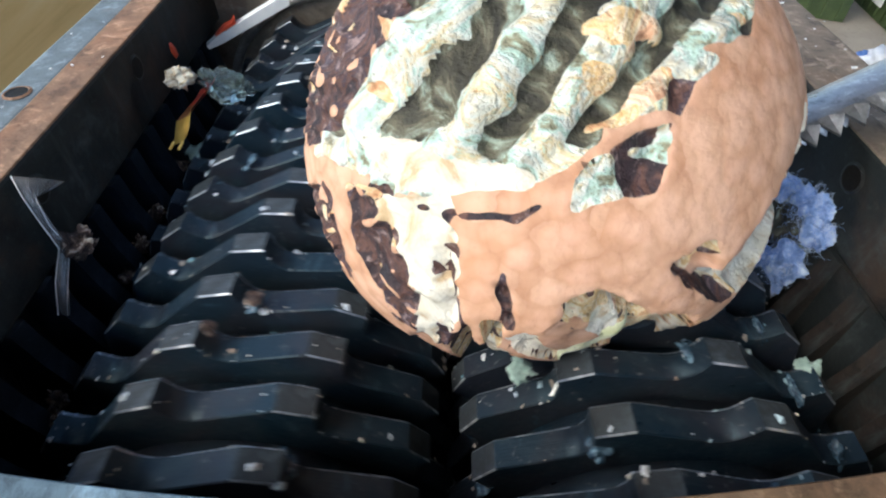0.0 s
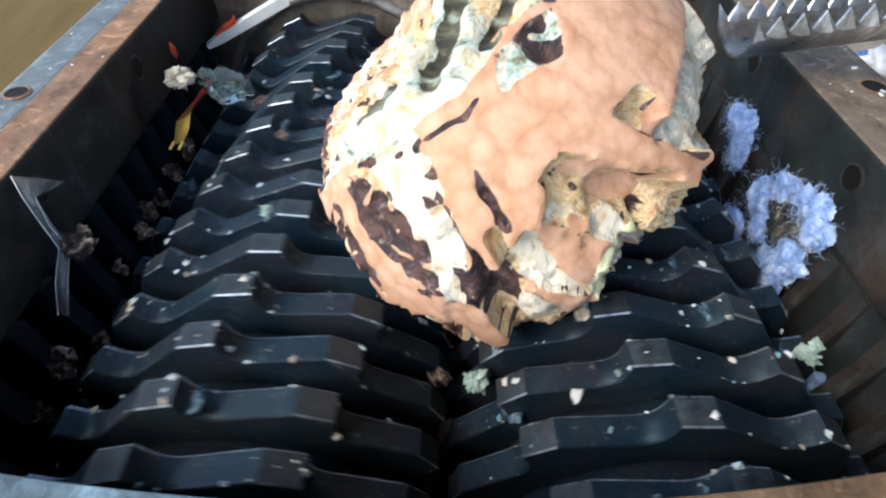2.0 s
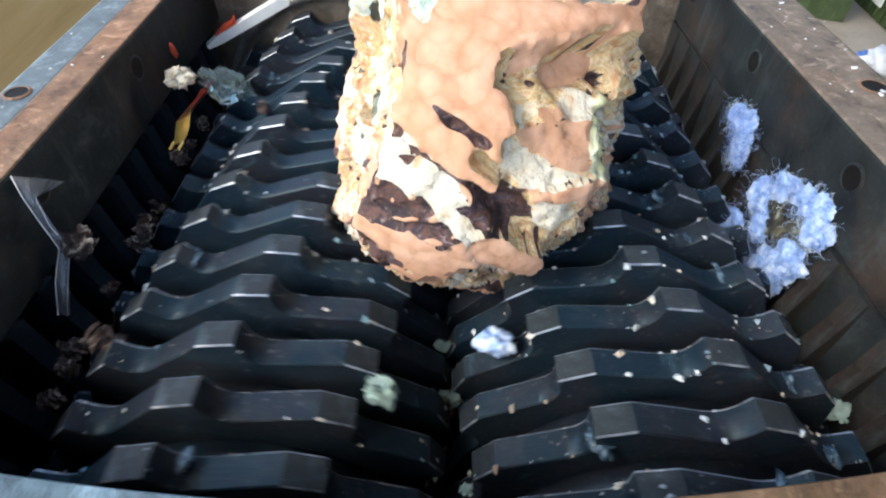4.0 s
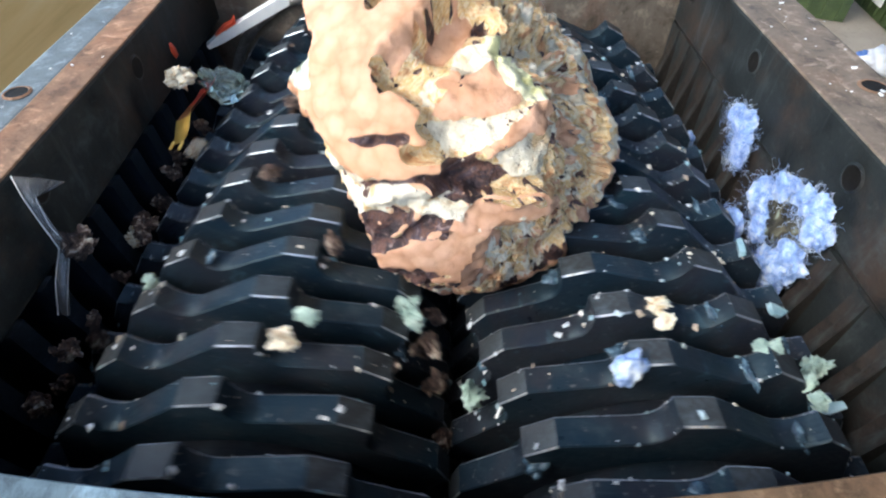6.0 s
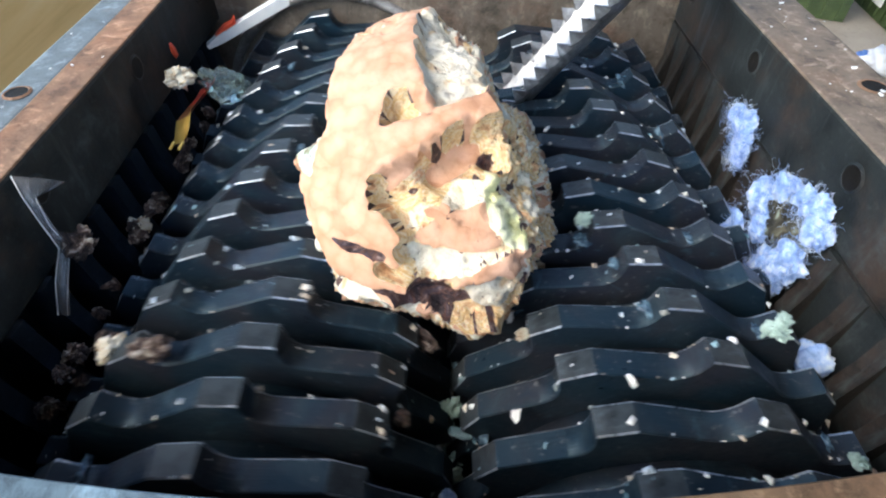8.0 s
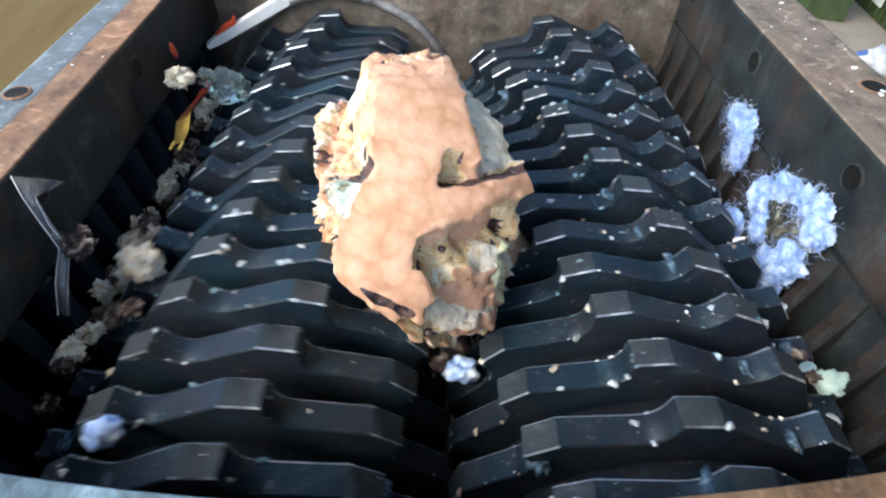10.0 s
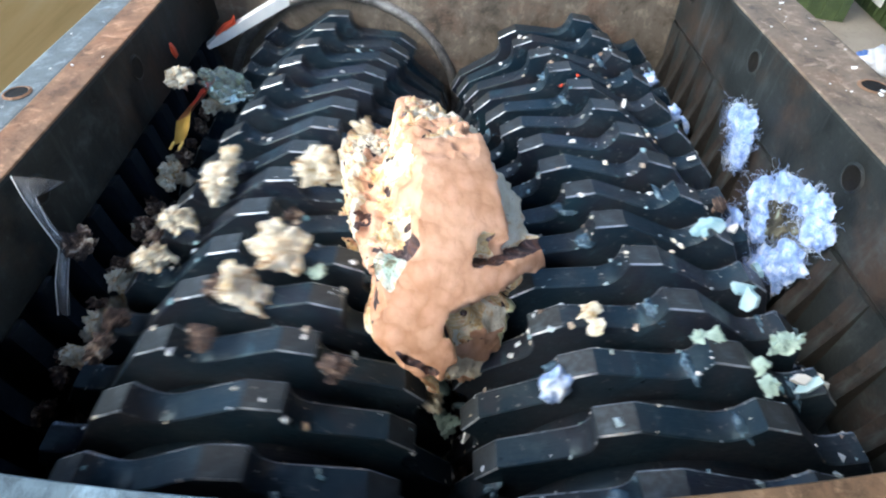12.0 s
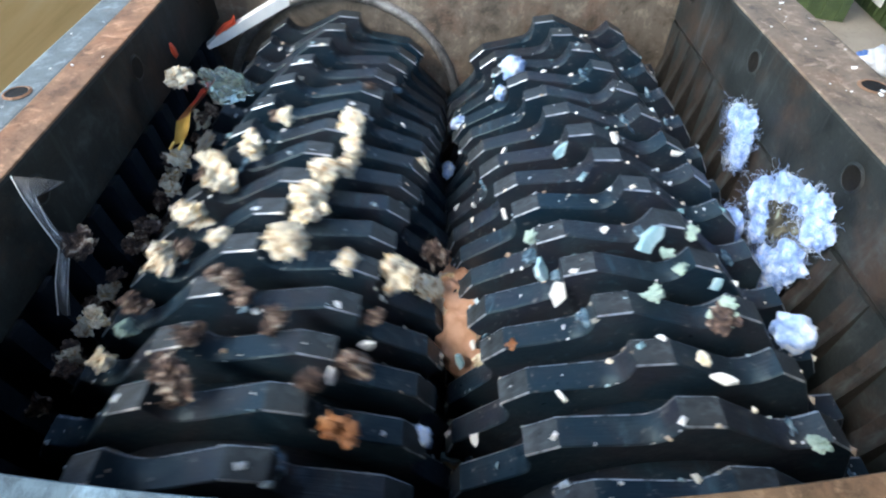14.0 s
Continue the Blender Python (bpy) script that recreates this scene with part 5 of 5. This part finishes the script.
def gap_crumbs():
    """Lumps that tumble in the gap between the left wall and the rising side of its rotor."""
    rng = random.Random(77)
    for i in range(30):
        y = 0.13 + 0.29 * ((i * 11) % 30 + rng.uniform(-0.3, 0.3)) / 30
        mat = BROWN if i < 14 else rng.choice((BROWN, POPCORN, POPCORN))
        size = rng.uniform(0.006, 0.0095)
        name, label, category = KINDS[mat.name]
        ob = tagged(new("foam_crumb", bit_mesh(mat, size, i % 5)), label.replace("on the rotor", "beside the rotor"), category, "scraps beside the rotor")
        come = rng.choice((0.0, 0.0, 1.0, 3.0, 4.5)) if i < 14 else rng.choice((5.0, 8.5, 9.0, 9.6, 10.0))
        a0 = rng.uniform(-62, -46)
        rows = []
        for k in range(29):
            t = k * 0.5
            lift = min(1.0, max(0.0, (t - come + 0.6) / 0.8))
            a = -105 + (a0 + 105 + rng.uniform(-7, 6)) * lift
            r = 0.1115 + size * 0.5 + rng.uniform(0.0, 0.004)
            rows.append((t, place_bit(-1, a, y + rng.uniform(-0.003, 0.003), r, i * 31 + t * 60)))
        BIT_ROWS.append((ob, rows))


gap_crumbs()


# ---------------------------------------------------------------- the serrated tool that pushes the ball
def serrated_tool():
    root = thing("serrated_scoop", "long steel half-pipe scoop with saw-toothed edges", "tool")
    bm = bmesh.new()
    long, radius, wall, pitch, tooth = 0.62, 0.029, 0.0016, 0.0115, 0.0085
    seg = 22
    n = int(long / pitch) * 2
    for rr in (radius, radius - wall):
        grid = []
        for i in range(n + 1):
            x = i * pitch / 2
            up = tooth if i % 2 == 0 else 0.0
            row = []
            for k in range(seg + 1):
                a = radians(-64 + 128 * k / seg)
                p = Vector((x, rr * math.sin(a), 0.0167 - rr * math.cos(a)))
                if k in (0, seg):
                    p.z += up
                row.append(bm.verts.new(p))
            grid.append(row)
        for r0, r1 in zip(grid, grid[1:]):
            for k in range(seg):
                bm.faces.new((r0[k], r0[k + 1], r1[k + 1], r1[k]))
        if rr == radius:
            outer = grid
    for i in range(n):
        for k in (0, seg):
            bm.faces.new((outer[i][k], outer[i + 1][k], grid[i + 1][k], grid[i][k]))
    for i in (0, n):
        for k in range(seg):
            bm.faces.new((outer[i][k], outer[i][k + 1], grid[i][k + 1], grid[i][k]))
    bmesh.ops.recalc_face_normals(bm, faces=bm.faces)
    part("scoop", bm, TOOL, root)
    bm = bmesh.new()
    bmesh.ops.create_cone(bm, cap_ends=True, segments=20, radius1=0.017, radius2=0.017, depth=0.2)
    h = part("handle", bm, WOOD, root, "turned wooden handle", True)
    h.matrix_basis = pose(0.7, 0, 0.003, 0, 90, 0)
    return root


def tool_pose(tip, way, hollow=(-0.35, 0.25, 1)):
    x = Vector(way).normalized()
    z = (Vector(hollow) - x * x.dot(Vector(hollow))).normalized()
    y = z.cross(x)
    m = Matrix((x, y, z)).transposed().to_4x4()
    m.translation = tip
    return m


tool_ob = serrated_tool()
AWAY = (0.5, 0.45, 0.4)
TOOL_ROWS = ((0.0, (0.128, 0.225, -0.01), (0.9, 0.22, 0.37), (0.1255, -0.2095, -0.181)), (0.45, (0.128, 0.24, -0.008), (0.9, 0.22, 0.37), (0.1255, -0.2095, -0.181)), (0.65, (0.15, 0.262, 0.01), (0.94, 0.12, 0.25), (-0.9, 0.4, 0.2)), (0.8, (0.167, 0.282, 0.024), (0.97, 0.03, 0.12)), (1.5, (0.165, 0.299, 0.03), (0.98, 0.0, 0.1)),
             (2.0, (0.164, 0.303, 0.028), (0.98, 0.0, 0.14)), (2.3, (0.162, 0.309, 0.022), (0.96, 0.0, 0.25)), (2.6, (0.19, 0.345, 0.07), (0.9, 0.1, 0.4)), (2.9, AWAY, (0.8, 0.1, 0.6)), (6.6, AWAY, (0.8, 0.1, 0.6)),
             (6.9, (0.034, 0.45, 0.02), (0.6, 0.02, 0.8), (-0.75, 0.1, 0.6)), (7.0, (0.032, 0.435, -0.008), (0.6, 0.02, 0.8), (-0.75, 0.1, 0.6)), (7.5, (0.04, 0.405, -0.055), (0.6, 0.02, 0.8), (-0.75, 0.1, 0.6)),
             (8.2, (0.048, 0.395, -0.075), (0.66, 0.02, 0.76), (-0.75, 0.1, 0.6)),
             (8.8, (0.09, 0.44, -0.03), (0.78, 0.1, 0.61)), (9.6, AWAY, (0.8, 0.1, 0.6)), (14.0, AWAY, (0.8, 0.1, 0.6)))


def foam_chunk():
    """A torn slab of foam, bent and ragged at its edge."""
    bm = bmesh.new()
    n, rings = 40, 9
    sheets = []
    for side in (-1, 1):
        grid = []
        for q in range(rings):
            row = []
            for k in range(n):
                a = 2 * math.pi * k / n
                p = Vector((math.cos(a), 0, math.sin(a)))
                r = (q + 0.15) / (rings - 0.85) * 0.026 * (1 + 0.35 * noise.noise(p * 1.3) + (0.3 * noise.noise(p * 4) + 0.16 * noise.noise(p * 9) if q == rings - 1 else 0))
                x, z = r * p.x * 0.95, r * p.z * 1.15
                f = Vector((x, 0, z)) * 140
                y = side * (0.0055 if q < rings - 1 else 0.003) + 7 * x * x - 5 * z * x + 0.0022 * noise.noise(f + Vector((0, side, 0))) + 0.0012 * noise.noise(f * 2.7)
                row.append(bm.verts.new((x, y, z)))
            grid.append(row)
        sheets.append(grid)
        for r0, r1 in zip(grid, grid[1:]):
            for k in range(n):
                bm.faces.new((r0[k], r0[(k + 1) % n], r1[(k + 1) % n], r1[k]))
        bm.faces.new(grid[0])
    for k in range(n):
        bm.faces.new((sheets[0][-1][k], sheets[0][-1][(k + 1) % n], sheets[1][-1][(k + 1) % n], sheets[1][-1][k]))
    bmesh.ops.recalc_face_normals(bm, faces=bm.faces)
    return tagged(part("foam_chunk", bm, SLAB, None), "cream white torn slab of foam falling between the rotors", "foam chunk")


chunk_ob = foam_chunk()
CHUNK_ROWS = [(r[0], pose(r[1], r[2], r[3])) for r in BALL_ROWS if r[0] < 6.2] + [(6.5, pose(0.004, 0.205, -0.11, -20, 0, 10)), (6.8, pose(0.005, 0.186, -0.088, -35, 10, 10)),
              (7.1, pose(0.008, 0.182, -0.094, -38, 12, 14)), (7.5, pose(0.0, 0.19, -0.185, -60, 0, 20)), (8.2, pose(0.0, 0.2, -0.27, 60, 0, 60)), (14.0, pose(0.0, 0.2, -0.275, 60, 0, 60))]


def motions():
    times = [i * 0.25 for i in range(57)]
    walk(rotor_l, [(t, rotor_pose(-1, t)) for t in times])
    walk(rotor_r, [(t, rotor_pose(1, t)) for t in times])
    walk(ball_ob, [(r[0], ball_pose(r)) for r in BALL_ROWS])
    fall = ball_pose(next(r for r in BALL_ROWS if r[0] == 10.5)).to_3x3().inverted() @ Vector((0.02, 0.03, -0.12))
    for ob, (t0, t1), inward in EATEN:
        walk(ob, [(0.0, pose(0, 0, 0)), (t0, pose(0, 0, 0)), (t1, Matrix.Translation(inward)), (max(9.7, t1 + 0.1), Matrix.Translation(inward)), (max(10.25, t1 + 0.5), Matrix.Translation(fall)), (14.0, Matrix.Translation(fall))])
    walk(chunk_ob, CHUNK_ROWS)
    for ob, rows in BIT_ROWS:
        walk(ob, rows)
    walk(tool_ob, [(row[0], tool_pose(*row[1:])) for row in TOOL_ROWS])


motions()
